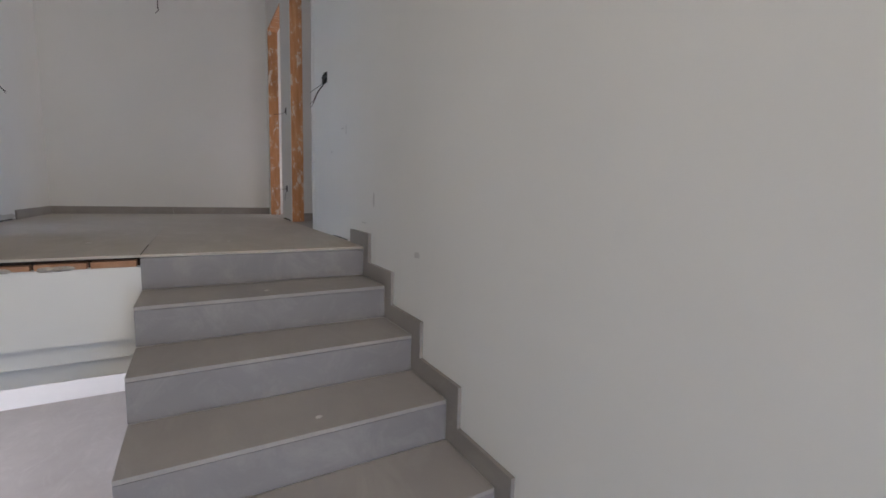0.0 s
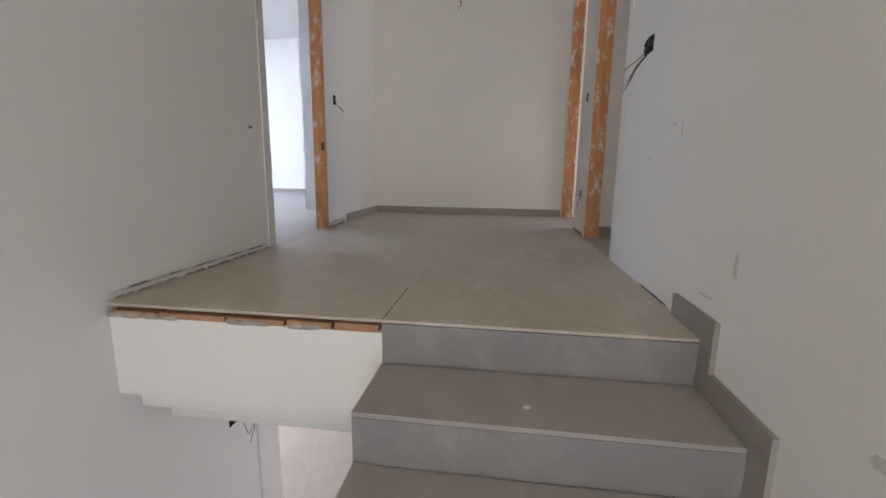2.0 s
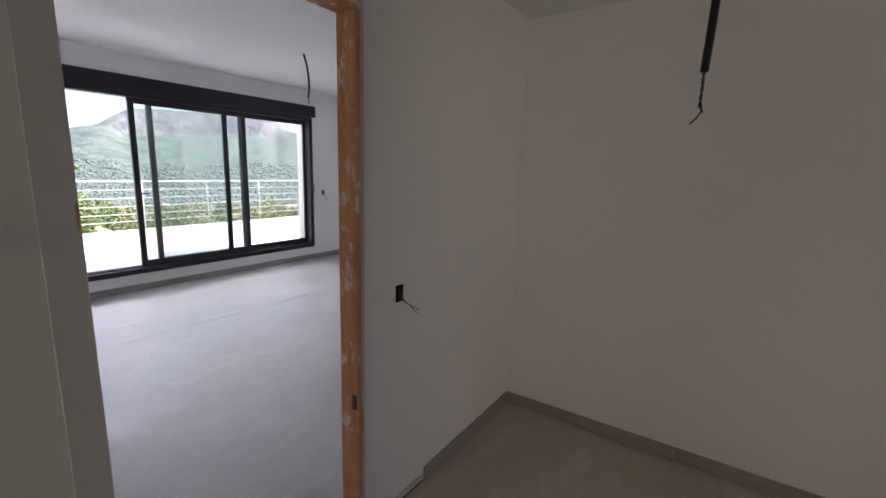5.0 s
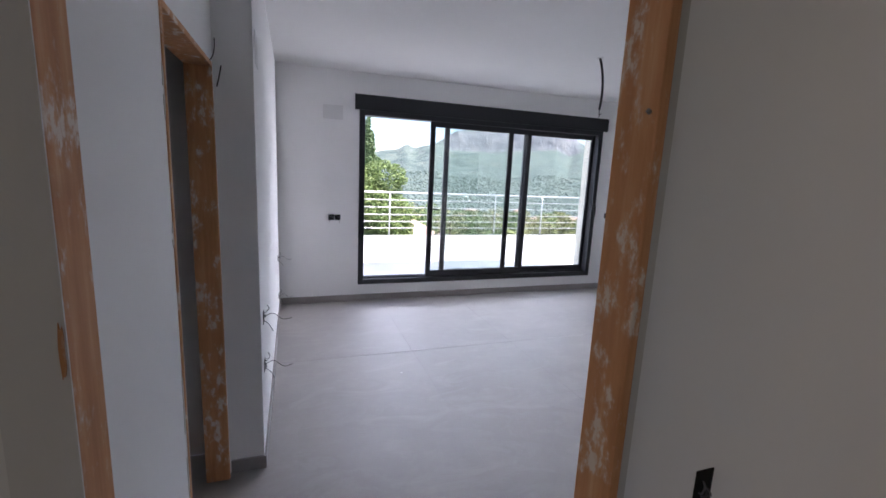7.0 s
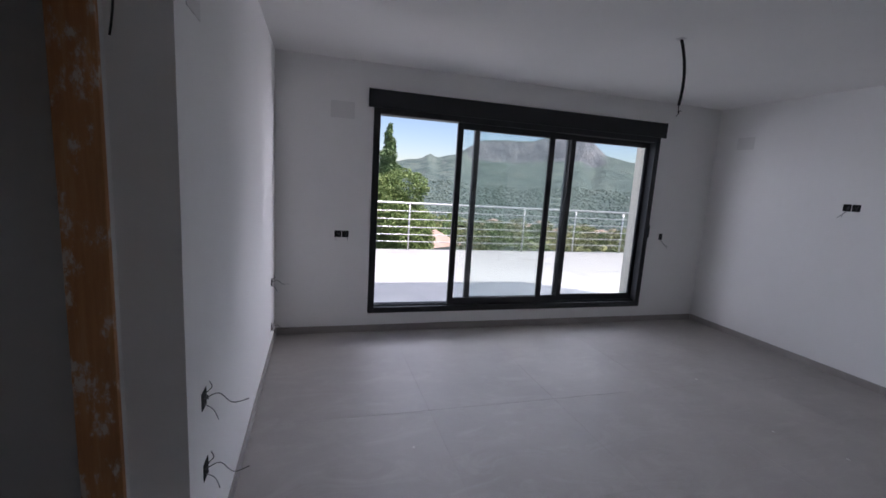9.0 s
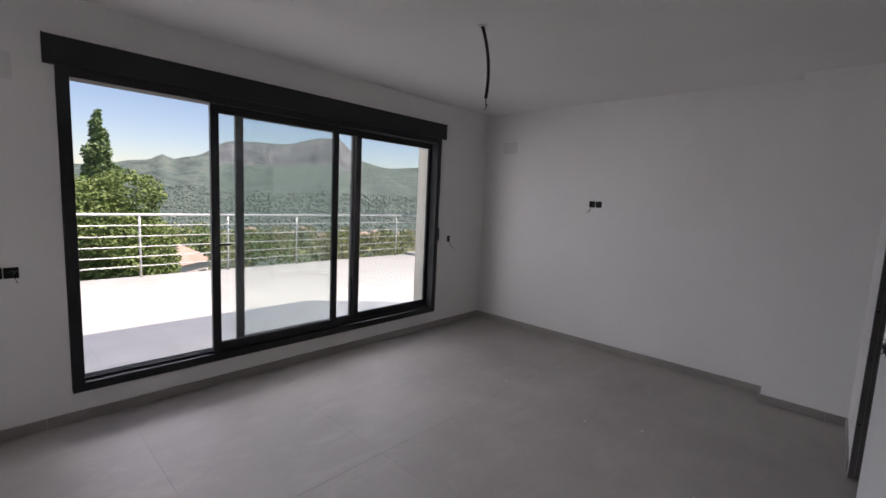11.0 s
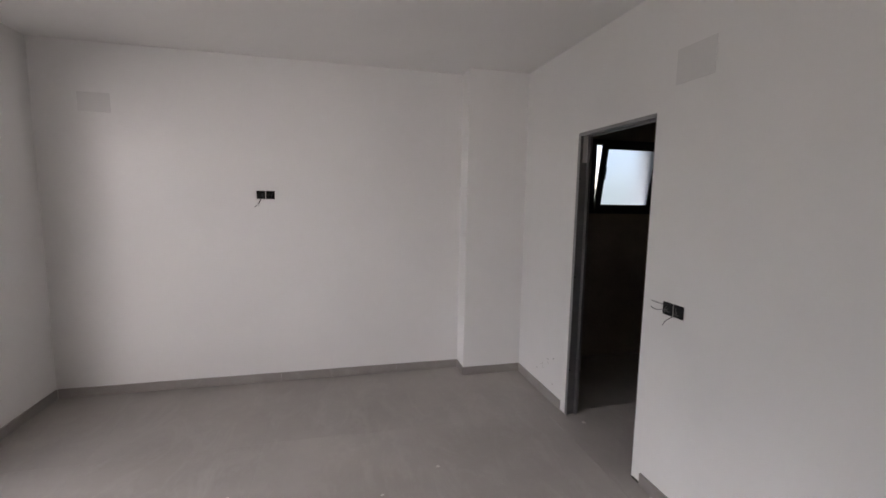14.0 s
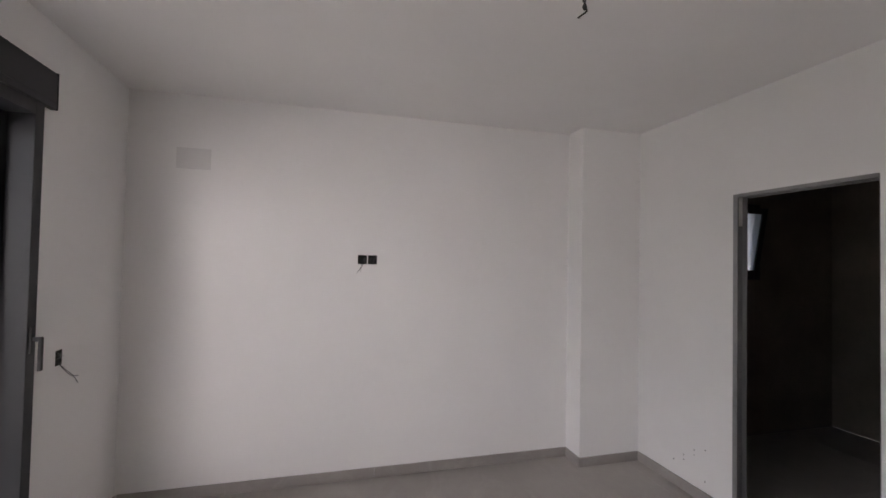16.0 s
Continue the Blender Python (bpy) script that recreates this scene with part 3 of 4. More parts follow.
def mountain_material():
    m, n, l, b = material("hazy_mountain_ground", 0.95)
    geo = n.new("ShaderNodeNewGeometry")
    split = n.new("ShaderNodeSeparateXYZ")
    l.new(geo.outputs["Normal"], split.inputs[0])
    scrub = noise_node(m, 0.02, 8.0, 0.7, None, "World")
    # greens and stone lean blue-grey: distance haze mixed into the base colours
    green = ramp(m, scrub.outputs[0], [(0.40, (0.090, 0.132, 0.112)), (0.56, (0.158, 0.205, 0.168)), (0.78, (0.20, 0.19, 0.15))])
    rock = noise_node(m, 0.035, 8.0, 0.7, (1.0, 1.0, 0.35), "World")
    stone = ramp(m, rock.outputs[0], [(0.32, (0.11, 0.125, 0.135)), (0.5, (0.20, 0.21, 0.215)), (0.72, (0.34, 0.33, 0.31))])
    steep = ramp(m, split.outputs[2], [(0.76, (1, 1, 1)), (0.93, (0, 0, 0))])
    l.new(mix(m, steep.outputs[0], green.outputs[0], stone.outputs[0]), b.inputs["Base Color"])
    bump(m, rock.outputs[0], 1.0, 14.0)
    return m


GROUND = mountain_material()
radii = [6.0 * (1.045 ** i) for i in range(60)]
radii += [radii[-1] + 14 * (i + 1) for i in range(94)] + [1405, 1414, 1423, 1432, 1441, 1450, 1460, 1470, 1480, 1490, 1500, 1530, 1650, 1900, 2400, 3200, 4600]
azs = [-180 + 6 * i for i in range(20)] + [-60 + 0.55 * i for i in range(256)] + [81 + 6 * i for i in range(17)]
ground = bmesh.new()
grid = [[ground.verts.new(spot(r, a)) for a in azs] for r in radii]
hub = ground.verts.new((-5, 2, -3.2))
for p, q in zip(grid, grid[1:]):
    for i in range(len(azs)):
        j = (i + 1) % len(azs)
        ground.faces.new((p[i], q[i], q[j], p[j]))
for i in range(len(azs)):
    ground.faces.new((hub, grid[0][i], grid[0][(i + 1) % len(azs)]))
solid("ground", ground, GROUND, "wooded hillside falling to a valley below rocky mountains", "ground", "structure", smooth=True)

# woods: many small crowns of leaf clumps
# far leaves are paler and bluer, with haze put into their colour
LEAF_FAR = leaf_material("hazy_far_foliage", (0.115, 0.160, 0.125), (0.150, 0.198, 0.155))
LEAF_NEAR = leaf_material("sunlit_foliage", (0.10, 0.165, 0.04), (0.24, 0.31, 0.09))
LEAF_YELLOW = leaf_material("dry_scrub_foliage", (0.16, 0.185, 0.06), (0.32, 0.31, 0.12))
LEAF_DARK = leaf_material("dark_conifer_foliage", (0.09, 0.16, 0.05), (0.18, 0.25, 0.10))
BARK = mottled("bark", ((0.07, 0.05, 0.035), (0.14, 0.10, 0.07)), 6.0, 40.0, 0.95, 0.8, 0.01)


def from_lists(name, verts, faces, mat, label, category, kind="", parent=None):
    me = bpy.data.meshes.new(name)
    me.from_pydata(verts, [], faces)
    me.materials.append(mat)
    ob = new(name, me)
    ob.parent = parent
    return tagged(ob, label, category, "", kind)


def woods(name, count, r0, r1, az0, az1, size, mat, label, seed):
    rnd = random.Random(seed)
    V, F = [], []
    for _ in range(count):
        r = math.sqrt(rnd.uniform(r0 * r0, r1 * r1)) if r1 < 700 else rnd.uniform(r0, r1)
        az = rnd.uniform(az0, az1)
        if r > 1400:
            continue
        x, y, z = spot(r, az, -0.3)
        s = size * rnd.uniform(0.6, 1.5) * (1.0 if r < 300 else 1.0 + (r - 300) / 1500)
        h = s * rnd.uniform(0.7, 1.2)
        n = len(V)
        k = 6
        for ring, (f, zz) in enumerate(((0.75, 0.05), (1.0, 0.4), (0.6, 0.8))):
            for i in range(k):
                w = s * f * rnd.uniform(0.7, 1.2)
                t = (i + 0.5 * ring) * math.tau / k
                V.append((x + w * math.cos(t), y + w * math.sin(t), z + h * zz * rnd.uniform(0.9, 1.1)))
        V.append((x + rnd.uniform(-.2, .2) * s, y, z + h))
        for ring in range(2):
            for i in range(k):
                j = (i + 1) % k
                a0, b0 = n + ring * k, n + (ring + 1) * k
                F.append((a0 + i, a0 + j, b0 + j, b0 + i))
        for i in range(k):
            F.append((n + 2 * k + i, n + 2 * k + (i + 1) % k, n + 3 * k))
    from_lists(name, V, F, mat, label, "woods", "stuff")


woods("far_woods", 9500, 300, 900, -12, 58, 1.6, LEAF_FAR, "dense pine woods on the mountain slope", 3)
woods("valley_woods", 3600, 90, 420, -12, 58, 1.4, LEAF_YELLOW, "sunlit yellow-green scrub and woods in the valley", 5)


def leafy(centres, count, leaf, rnd):
    """Leaf clumps scattered over a set of ellipsoids (x, y, z, rx, ry, rz): small bent blades."""
    V, F = [], []
    total = sum(c[3] * c[5] for c in centres)
    for c in centres:
        for _ in range(int(count * c[3] * c[5] / total)):
            d = Vector((rnd.gauss(0, 1), rnd.gauss(0, 1), rnd.gauss(0, 1))).normalized()
            f = rnd.uniform(0.55, 1.0) ** 0.5 * (1 + 0.22 * noise.noise(Vector((c[0] + d.x * 2.3, c[1] + d.y * 2.3, c[2] + d.z * 2.3))))
            p = Vector((c[0] + d.x * c[3] * f, c[1] + d.y * c[4] * f, c[2] + d.z * c[5] * f))
            u = Vector((rnd.gauss(0, 1), rnd.gauss(0, 1), rnd.gauss(0, 0.6))).normalized()
            w = u.orthogonal().normalized()
            w = (w * math.cos(rnd.random() * 6) + u.cross(w) * math.sin(rnd.random() * 6)).normalized()
            s = leaf * rnd.uniform(0.6, 1.4)
            n = len(V)
            nn = u.cross(w) * s * 0.25
            V += [tuple(p - u * s), tuple(p + w * s * 0.5 + nn), tuple(p + u * s), tuple(p - w * s * 0.5 + nn)]
            F += [(n, n + 1, n + 2), (n, n + 2, n + 3)]
    return V, F


def tree(name, base, height, centres, count, leaf, mat, label, seed, trunk=0.14):
    rnd = random.Random(seed)
    ob = empty(name, label, "tree")
    bx, by, bz = base
    bm = bmesh.new()
    n = 7
    for i in range(n):
        t0, t1 = i / n, (i + 1) / n
        tube(bm, [(bx + 0.1 * math.sin(3 * t0), by, bz + height * 0.8 * t0), (bx + 0.1 * math.sin(3 * t1), by, bz + height * 0.8 * t1)], trunk * (1 - 0.8 * t0), 8)
    for c in centres[:8]:
        mid = (bx, by, max(bz + 0.3, c[2] - 0.8 * c[5]))
        tube(bm, [mid, ((bx + c[0]) / 2, (by + c[1]) / 2, c[2] - 0.4 * c[5]), (c[0], c[1], c[2])], trunk * 0.3, 5)
    part("trunk", bm, BARK, ob)
    V, F = leafy(centres, count, leaf, rnd)
    from_lists("crown", V, F, mat, "", "", "", ob)
    return ob


def around(x, y, z0, z1, r, n, seed):
    rnd = random.Random(seed)
    out = []
    for i in range(n):
        t = i / max(1, n - 1)
        a = rnd.uniform(0, math.tau)
        s = r * (0.55 + 0.35 * math.sin(math.pi * (0.15 + 0.8 * t)))
        out.append((x + math.cos(a) * r * 0.35, y + math.sin(a) * r * 0.35, z0 + (z1 - z0) * t, s, s, s * 0.8))
    return out


tree("tree", (-12.6, 3.6, land(7.6, 10)), 5.6, around(-12.6, 3.6, -2.6, 1.35, 1.12, 20, 4), 105000, 0.042, LEAF_NEAR, "bushy broadleaf tree in full sun beyond the railing", 11)
cone = [(-15.5 + 0.06 * math.sin(i * 2.3), 3.98 + 0.06 * math.cos(i * 1.9), -3.2 + 0.222 * i, 0.06 + 1.75 * (1 - i / 29.5) * (1.0 if i % 2 else 0.72), 0.06 + 1.75 * (1 - i / 29.5) * (1.0 if i % 2 else 0.72), 0.24) for i in range(30)]
tree("conifer", (-15.5, 3.98, land(10.6, 9.5)), 6.4, cone, 34000, 0.06, LEAF_DARK, "slim pointed conifer behind the broadleaf tree", 12, 0.1)
rnd = random.Random(21)
for i in range(95):
    r, az = 26 + 130 * rnd.random() ** 1.2, rnd.uniform(-10, 58)
    x, y, z = spot(r, az)
    s = rnd.uniform(1.1, 1.9) * (1 + r / 160)
    cs = around(x, y, z + 0.5 * s, z + 1.8 * s, s, 6, i)
    tree("pine", (x, y, z), 2.2 * s, cs, 700, 0.07 * (1 + r / 26), (LEAF_YELLOW, LEAF_NEAR, LEAF_YELLOW, LEAF_DARK)[i % 4], "sunlit scrubby pine on the slope below the terrace", 100 + i, 0.07 * s)

HOUSE = mottled("village_house_wall", ((0.60, 0.54, 0.46), (0.72, 0.68, 0.62)), 0.4, 3.0, 0.9)
ROOF = mottled("village_roof_tile", ((0.42, 0.28, 0.21), (0.52, 0.38, 0.30)), 0.5, 4.0, 0.9)
PANE = plain("dark_window_pane", (0.04, 0.045, 0.05), 0.2)
for i in range(46):
    r, az = rnd.uniform(210, 420), rnd.uniform(22, 56)
    x, y, z = spot(r, az)
    w, d, h = rnd.uniform(5, 9), rnd.uniform(4.5, 7), rnd.uniform(3.0, 5.0)
    if i == 0:
        (x, y, z), w, d, h = spot(44, 15.7, -0.6), 5.0, 4.0, 2.4
    ob = empty("village_house", "small pale house with a terracotta roof in the valley", "house", "valley houses")
    ob.location, ob.rotation_euler = (x, y, z), (0, 0, rnd.uniform(0, 3.1))
    part("house_wall", boxes(((-w / 2, -d / 2, -3), (w / 2, d / 2, h))), HOUSE, ob)
    bm = bmesh.new()
    e = 0.5
    lo = [bm.verts.new(p) for p in ((-w / 2 - e, -d / 2 - e, h), (w / 2 + e, -d / 2 - e, h), (w / 2 + e, d / 2 + e, h), (-w / 2 - e, d / 2 + e, h))]
    hi = [bm.verts.new(p) for p in ((-w / 2 + 1.5, 0, h + 1.6), (w / 2 - 1.5, 0, h + 1.6))]
    for f in ((lo[0], lo[1], hi[1], hi[0]), (lo[2], lo[3], hi[0], hi[1]), (lo[1], lo[2], hi[1]), (lo[3], lo[0], hi[0]), (lo[3], lo[2], lo[1], lo[0])):
        bm.faces.new(f)
    part("house_roof", bm, ROOF, ob)
    for k in range(3):
        for side in (-1, 1):
            part("house_window", boxes(((-w / 3 + k * w / 3 - 0.5, side * d / 2 - 0.06, h - 2.2), (-w / 3 + k * w / 3 + 0.5, side * d / 2 + 0.06, h - 0.9))), PANE, ob)


# ---- loose ends of the wiring ----
def wires(bm, root, ends, r=0.0022):
    for e in ends:
        root_v, e_v = Vector(root), Vector(e)
        mid = (root_v + e_v) / 2
        tube(bm, curve(root_v, mid + Vector((rnd.uniform(-.01, .01), rnd.uniform(-.01, .01), 0.012)), mid + Vector((rnd.uniform(-.02, .02), rnd.uniform(-.02, .02), -0.006)), e_v, 8), r, 5)


def wall_box(place, normal, across, cells, tails, label, size=(0.066, 0.066), colours=None, pitch=(0.071, 0.071)):
    """Flush mounting boxes: open-fronted plastic cups in the wall with wire tails; cells are (column, row)."""
    n, u = Vector(normal), Vector(across)
    up = Vector((0, 0, 1))
    o = Vector(place)
    ob = empty("wall_box", label, "electrical box", "open wiring boxes")
    ob.location = o

    def at(a, h, d):
        return u * a + up * h + n * d

    for cx, cz in cells:
        bm = bmesh.new()
        sa, sh = size[0] / 2, size[1] / 2
        ca, ch = cx * pitch[0], cz * pitch[1]
        rim = []
        for da, dh in ((-sa, -sh), (sa, -sh), (sa, sh), (-sa, sh)):
            rim.append((ca + da, ch + dh))
        outer = [bm.verts.new(at(a, h, 0.0025)) for a, h in rim]
        base = [bm.verts.new(at(a, h, 0.0)) for a, h in rim]
        inner = [bm.verts.new(at(ca + (a - ca) * 0.86, ch + (h - ch) * 0.86, 0.0025)) for a, h in rim]
        deep = [bm.verts.new(at(ca + (a - ca) * 0.84, ch + (h - ch) * 0.84, 0.0006)) for a, h in rim]
        for i in range(4):
            j = (i + 1) % 4
            bm.faces.new((base[i], base[j], outer[j], outer[i]))
            bm.faces.new((outer[i], outer[j], inner[j], inner[i]))
            bm.faces.new((inner[i], inner[j], deep[j], deep[i]))
        bm.faces.new(deep)
        part("mounting_box", bm, BOXPLASTIC, ob)
        bm = bmesh.new()
        for k in range(3):
            a0 = at(ca + rnd.uniform(-.02, .02), ch + rnd.uniform(-.02, .02), 0.001)
            a1 = at(ca + rnd.uniform(-.025, .025), ch + rnd.uniform(-.025, .025), 0.006)
            tube(bm, curve(a0, a0 + n * 0.012, a1 + n * 0.01, a1, 6), 0.002, 5)
        part("wire", bm, WIRE_GREY, ob, "grey wire ends")
    for i, (ra, rh, pts) in enumerate(tails):
        bm = bmesh.new()
        p0 = at(ra, rh, 0.002)
        q = [at(*p) for p in pts]
        line = [p0] + q
        smooth = []
        for k in range(len(line) - 1):
            pa, pb = line[max(k - 1, 0)], line[min(k + 2, len(line) - 1)]
            t0, t1 = (line[k + 1] - pa) / 6, (pb - line[k]) / 6
            seg = curve(line[k], line[k] + t0, line[k + 1] - t1, line[k + 1], 6)
            smooth += seg if k == 0 else seg[1:]
        tube(bm, smooth, 0.0017, 5)
        part("wire", bm, (colours or (WIRE,))[i % len(colours or (WIRE,))], ob)
    return ob


# hall
wall_box((0.0, 2.18, 1.005), (1, 0, 0), (0, 1, 0), [(0, 0)], [(0, -.02, [(0.03, -.05, .03), (0.07, -.078, .05)]), (0.01, -.02, [(0.035, -.055, .03), (0.06, -.09, .05)])], "black open switch box with two wires in the hall wall", size=(0.046, 0.072))
wall_box((XR, 0.79, 1.003), (-1, 0, 0), (0, -1, 0), [(-.5, .5), (.5, .5), (-.5, -.5), (.5, -.5)],
         [(-.02, -.02, [(-.06, -.045, .03), (-.11, -.06, .05), (-.156, -.067, .06)]), (-.02, -.03, [(-.06, -.07, .03), (-.11, -.125, .05), (-.166, -.142, .06)]), (.02, -.03, [(-.01, -.07, .03), (-.04, -.11, .05), (-.055, -.15, .06)]), (.02, -.03, [(-.01, -.08, .04), (-.07, -.13, .05), (-.14, -.165, .06)])],
         "four-gang black open wiring box with long loose wires", size=(0.052, 0.031), pitch=(0.056, 0.034), colours=(WIRE, WIRE_GREY, WIRE_RED))
wall_box((XR, 2.165, 1.005), (-1, 0, 0), (0, -1, 0), [(0, 0)], [(0, -.01, [(0.0, -.03, .05), (-.01, -.04, .10)])], "narrow black open switch box on the wall between doors", size=(0.03, 0.062))
wall_box((XR, 2.171, 0.30), (-1, 0, 0), (0, -1, 0), [(0, 0)], [(0, -.01, [(0.0, -.01, .05), (.01, -.02, .09)]), (0, -.02, [(.01, -.06, .02), (-.01, -.11, .02)])], "low black open socket box on the wall between doors", size=(0.03, 0.062))
wall_box((0.0, 0.665, -0.80), (1, 0, 0), (0, 1, 0), [(-.5, .5), (.5, .5), (-.5, -.5)],
         [(0, .02, [(-.02, -.06, .05), (0.0, -.14, .06), (.04, -.12, .06)]), (0.02, .02, [(.05, -.05, .05), (.06, -.12, .06), (.04, -.22, .04)]), (0, 0, [(.05, -.06, .05), (.10, -.08, .06)]), (.02, 0, [(.05, -.10, .05), (.08, -.17, .05)])],
         "black open wiring box with a tangle of wires below the landing", colours=(WIRE, WIRE_GREY))
# bedroom
wall_box((XW, 1.85, 1.03), (1, 0, 0), (0, -1, 0), [(-.5, 0), (.5, 0)], [(-.05, -.03, [(-.055, -.05, .01), (-.06, -.06, .02)]), (.05, -.03, [(.06, -.05, .01), (.05, -.06, .02)])], "black open double socket box beside the window")
wall_box((XW, 5.742, 1.092), (1, 0, 0), (0, -1, 0), [(0, 0)], [(0, -.03, [(-.01, -.06, .02), (-.05, -.10, .03), (-.10, -.115, .04)]), (0, -.03, [(-.02, -.07, .03), (-.06, -.11, .04), (-.075, -.145, .05)])], "black open socket box with two loose wires by the window", size=(0.05, 0.075), colours=(WIRE, WIRE_GREY))
wall_box((-3.085, YR, 1.60), (0, -1, 0), (1, 0, 0), [(-.52, 0), (.52, 0)], [(-.04, -.03, [(-.05, -.06, .02), (-.08, -.10, .04)]), (-.03, -.03, [(-.045, -.06, .03), (-.05, -.09, .03)])], "black open double television socket box on the wall")
wall_box((XB, 4.378, 1.05), (-1, 0, 0), (0, -1, 0), [(-.5, 0), (.5, 0)], [(-.05, .02, [(-.08, .025, .03), (-.11, .03, .04)]), (-.03, 0, [(-.07, -.01, .04), (-.10, .0, .05)]), (.02, -.02, [(.0, -.05, .04), (-.02, -.08, .04)])], "black open double switch box with curled wires", colours=(WIRE, WIRE_GREY))
for x, z in ((-1.90, 0.78), (-1.90, 0.50), (-4.30, 0.62), (-4.30, 0.20)):
    wall_box((x, 1.227, z), (0, 1, 0), (-1, 0, 0), [(0, 0)], [(0, 0, [(.0, .02, .05), (-.02, -.01, .10), (.01, -.015, .15)]), (0, -.02, [(.01, -.05, .03), (-.01, -.08, .05)]), (0, .02, [(-.01, .05, .03), (.0, .07, .02)])], "black open bedside socket box with loose wires", colours=(WIRE, WIRE_GREY))


def cable(name, top, bottom, sway, conduit, label):
    """A hanging lamp cable: black corrugated conduit with wire ends."""
    ob = empty(name, label, "cable")
    t, b = Vector(top), Vector(bottom)
    c = t.lerp(b, conduit)
    line = curve(t, t.lerp(c, .33) + Vector(sway), t.lerp(c, .66) + Vector(sway), c, 26)
    bm = bmesh.new()
    n = 90
    for i in range(n):
        k = i / n * 26
        p = line[int(k)].lerp(line[min(26, int(k) + 1)], k - int(k))
        k1 = (i + 0.62) / n * 26
        q = line[int(k1)].lerp(line[min(26, int(k1) + 1)], k1 - int(k1))
        tube(bm, [p, q], 0.0105, 8)
    tube(bm, line, 0.0088, 8)
    part("conduit", bm, RUBBER, ob)
    k0 = c.lerp(b, 0.62)
    for k in range(2):
        e = b + Vector((0.028 * (k - 0.7), 0.012 * k, 0.03 * k))
        twist = [c.lerp(k0, i / 12) + Vector((0.0024 * math.cos(i * 1.05 + 3.1 * k), 0.0024 * math.sin(i * 1.05 + 3.1 * k), 0)) for i in range(13)]
        twist += curve(k0, k0 + Vector((0.012 - 0.02 * k, 0.0, -0.01)), e + Vector((0.022 - 0.03 * k, 0, 0.02)), e, 7)[1:]
        part("wire", tube(bmesh.new(), twist, 0.0021, 6), (WIRE, WIRE_GREY)[k], ob)
    knot = bmesh.new()
    bmesh.ops.create_icosphere(knot, subdivisions=2, radius=0.0052)
    for v in knot.verts:
        v.co = k0 + Vector((v.co.x, v.co.y, v.co.z * 1.5)) * (1 + 0.4 * noise.noise(v.co * 160))
    part("tape_knot", knot, RUBBER, ob, "black tape round the wire joint", smooth=True)
    bm = bmesh.new()
    tube(bm, [t + Vector((0, 0, -0.006)), t], 0.03, 14)
    part("ceiling_ring", bm, PATCH, ob, "grey plaster ring round the hole")
    return ob


cable("hanging_cable", (-2.885, 4.02, ROOM_TOP), (-2.825, 4.03, 2.165), (.03, .02, 0), 0.86, "black corrugated lamp cable hanging from the bedroom ceiling")
cable("hanging_cable", (1.0, 2.19, HALL_TOP), (1.0, 2.21, 1.655), (.01, .0, 0), 0.82, "black corrugated lamp cable hanging from the hall ceiling")
for y, z, r in ((0.99, 1.362, 0.0125), (0.957, 0.682, 0.006)):
    bm = tube(bmesh.new(), [(0.0, y, z), (1.4 * r, y, z), (2.8 * r, y, z - .001)], r, 14)
    tube(bm, [(0.0, y, z), (0.006, y, z)], r * 1.2, 14)
    stub = solid("pipe_stub", bm, PIPE, "short grey plastic pipe stub with a dark disc on its end", "pipe")
    # solid dark disc standing in for the shade inside the pipe
    part("bore", tube(bmesh.new(), [(2.5 * r, y, z - .001), (2.86 * r, y, z - .001)], r * 0.84, 14), BOXPLASTIC, stub, "dark disc painted as the shaded inside of the pipe")


# ---- patched duct openings, metal pocket frame, bathroom window ----
def patch(lo, hi):
    ob = empty("duct_patch", "grey plaster-coloured duct cover set in the white wall", "vent cover", "duct covers")
    part("cover_plate", boxes((lo, hi), bevel=0.0015), PATCH, ob)
    return ob


patch((XB - 0.003, 4.247, 2.175), (XB + 0.001, 4.477, 2.345))
patch((XW - 0.001, 1.722, 2.15), (XW + 0.003, 1.945, 2.305))
patch((-4.36, YR - 0.003, 2.19), (-4.15, YR + 0.001, 2.33))
patch((-1.98, 1.226, 2.09), (-1.82, 1.230, 2.24))

pocket = empty("pocket_door_frame", "galvanised steel frame for a sliding pocket door, no leaf fitted", "door frame", kind="structure")
Y0, Y1, ZT = 4.595, 5.35, 2.062
for xx in (XB - 0.002, XB + 0.072):
    part("steel_post", boxes(((xx, Y1 - 0.012, 0), (xx + 0.03, Y1 + 0.002, ZT)), ((xx + 0.0, Y1 - 0.03, 0), (xx + 0.004, Y1 - 0.012, ZT)), bevel=0.001), STEEL, pocket)
part("steel_post", boxes(((XB + 0.030, Y1 - 0.004, 0), (XB + 0.070, Y1 + 0.002, ZT - 0.2)), bevel=0.001), STEEL, pocket)
for z in (0.35, 1.05, 1.75):
    part("screw", tube(bmesh.new(), [(XB + 0.012, Y1 - 0.0125, z), (XB + 0.012, Y1 - 0.016, z)], 0.006, 8), RUBBER, pocket)
part("steel_post", boxes(((XB + 0.0, Y0 - 0.002, 0), (XB + 0.10, Y0 + 0.004, ZT)), bevel=0.001), STEEL, pocket)
part("steel_head", boxes(((XB - 0.002, Y0 + 0.004, ZT - 0.02), (XB + 0.03, Y1 - 0.03, ZT + 0.002)), ((XB + 0.07, Y0 + 0.004, ZT - 0.02), (XB + 0.10, Y1 - 0.03, ZT + 0.002)), bevel=0.001), STEEL, pocket)

bwin = empty("window_2", "small dark aluminium tilt window with frosted glass, tilted open", "window", kind="structure")


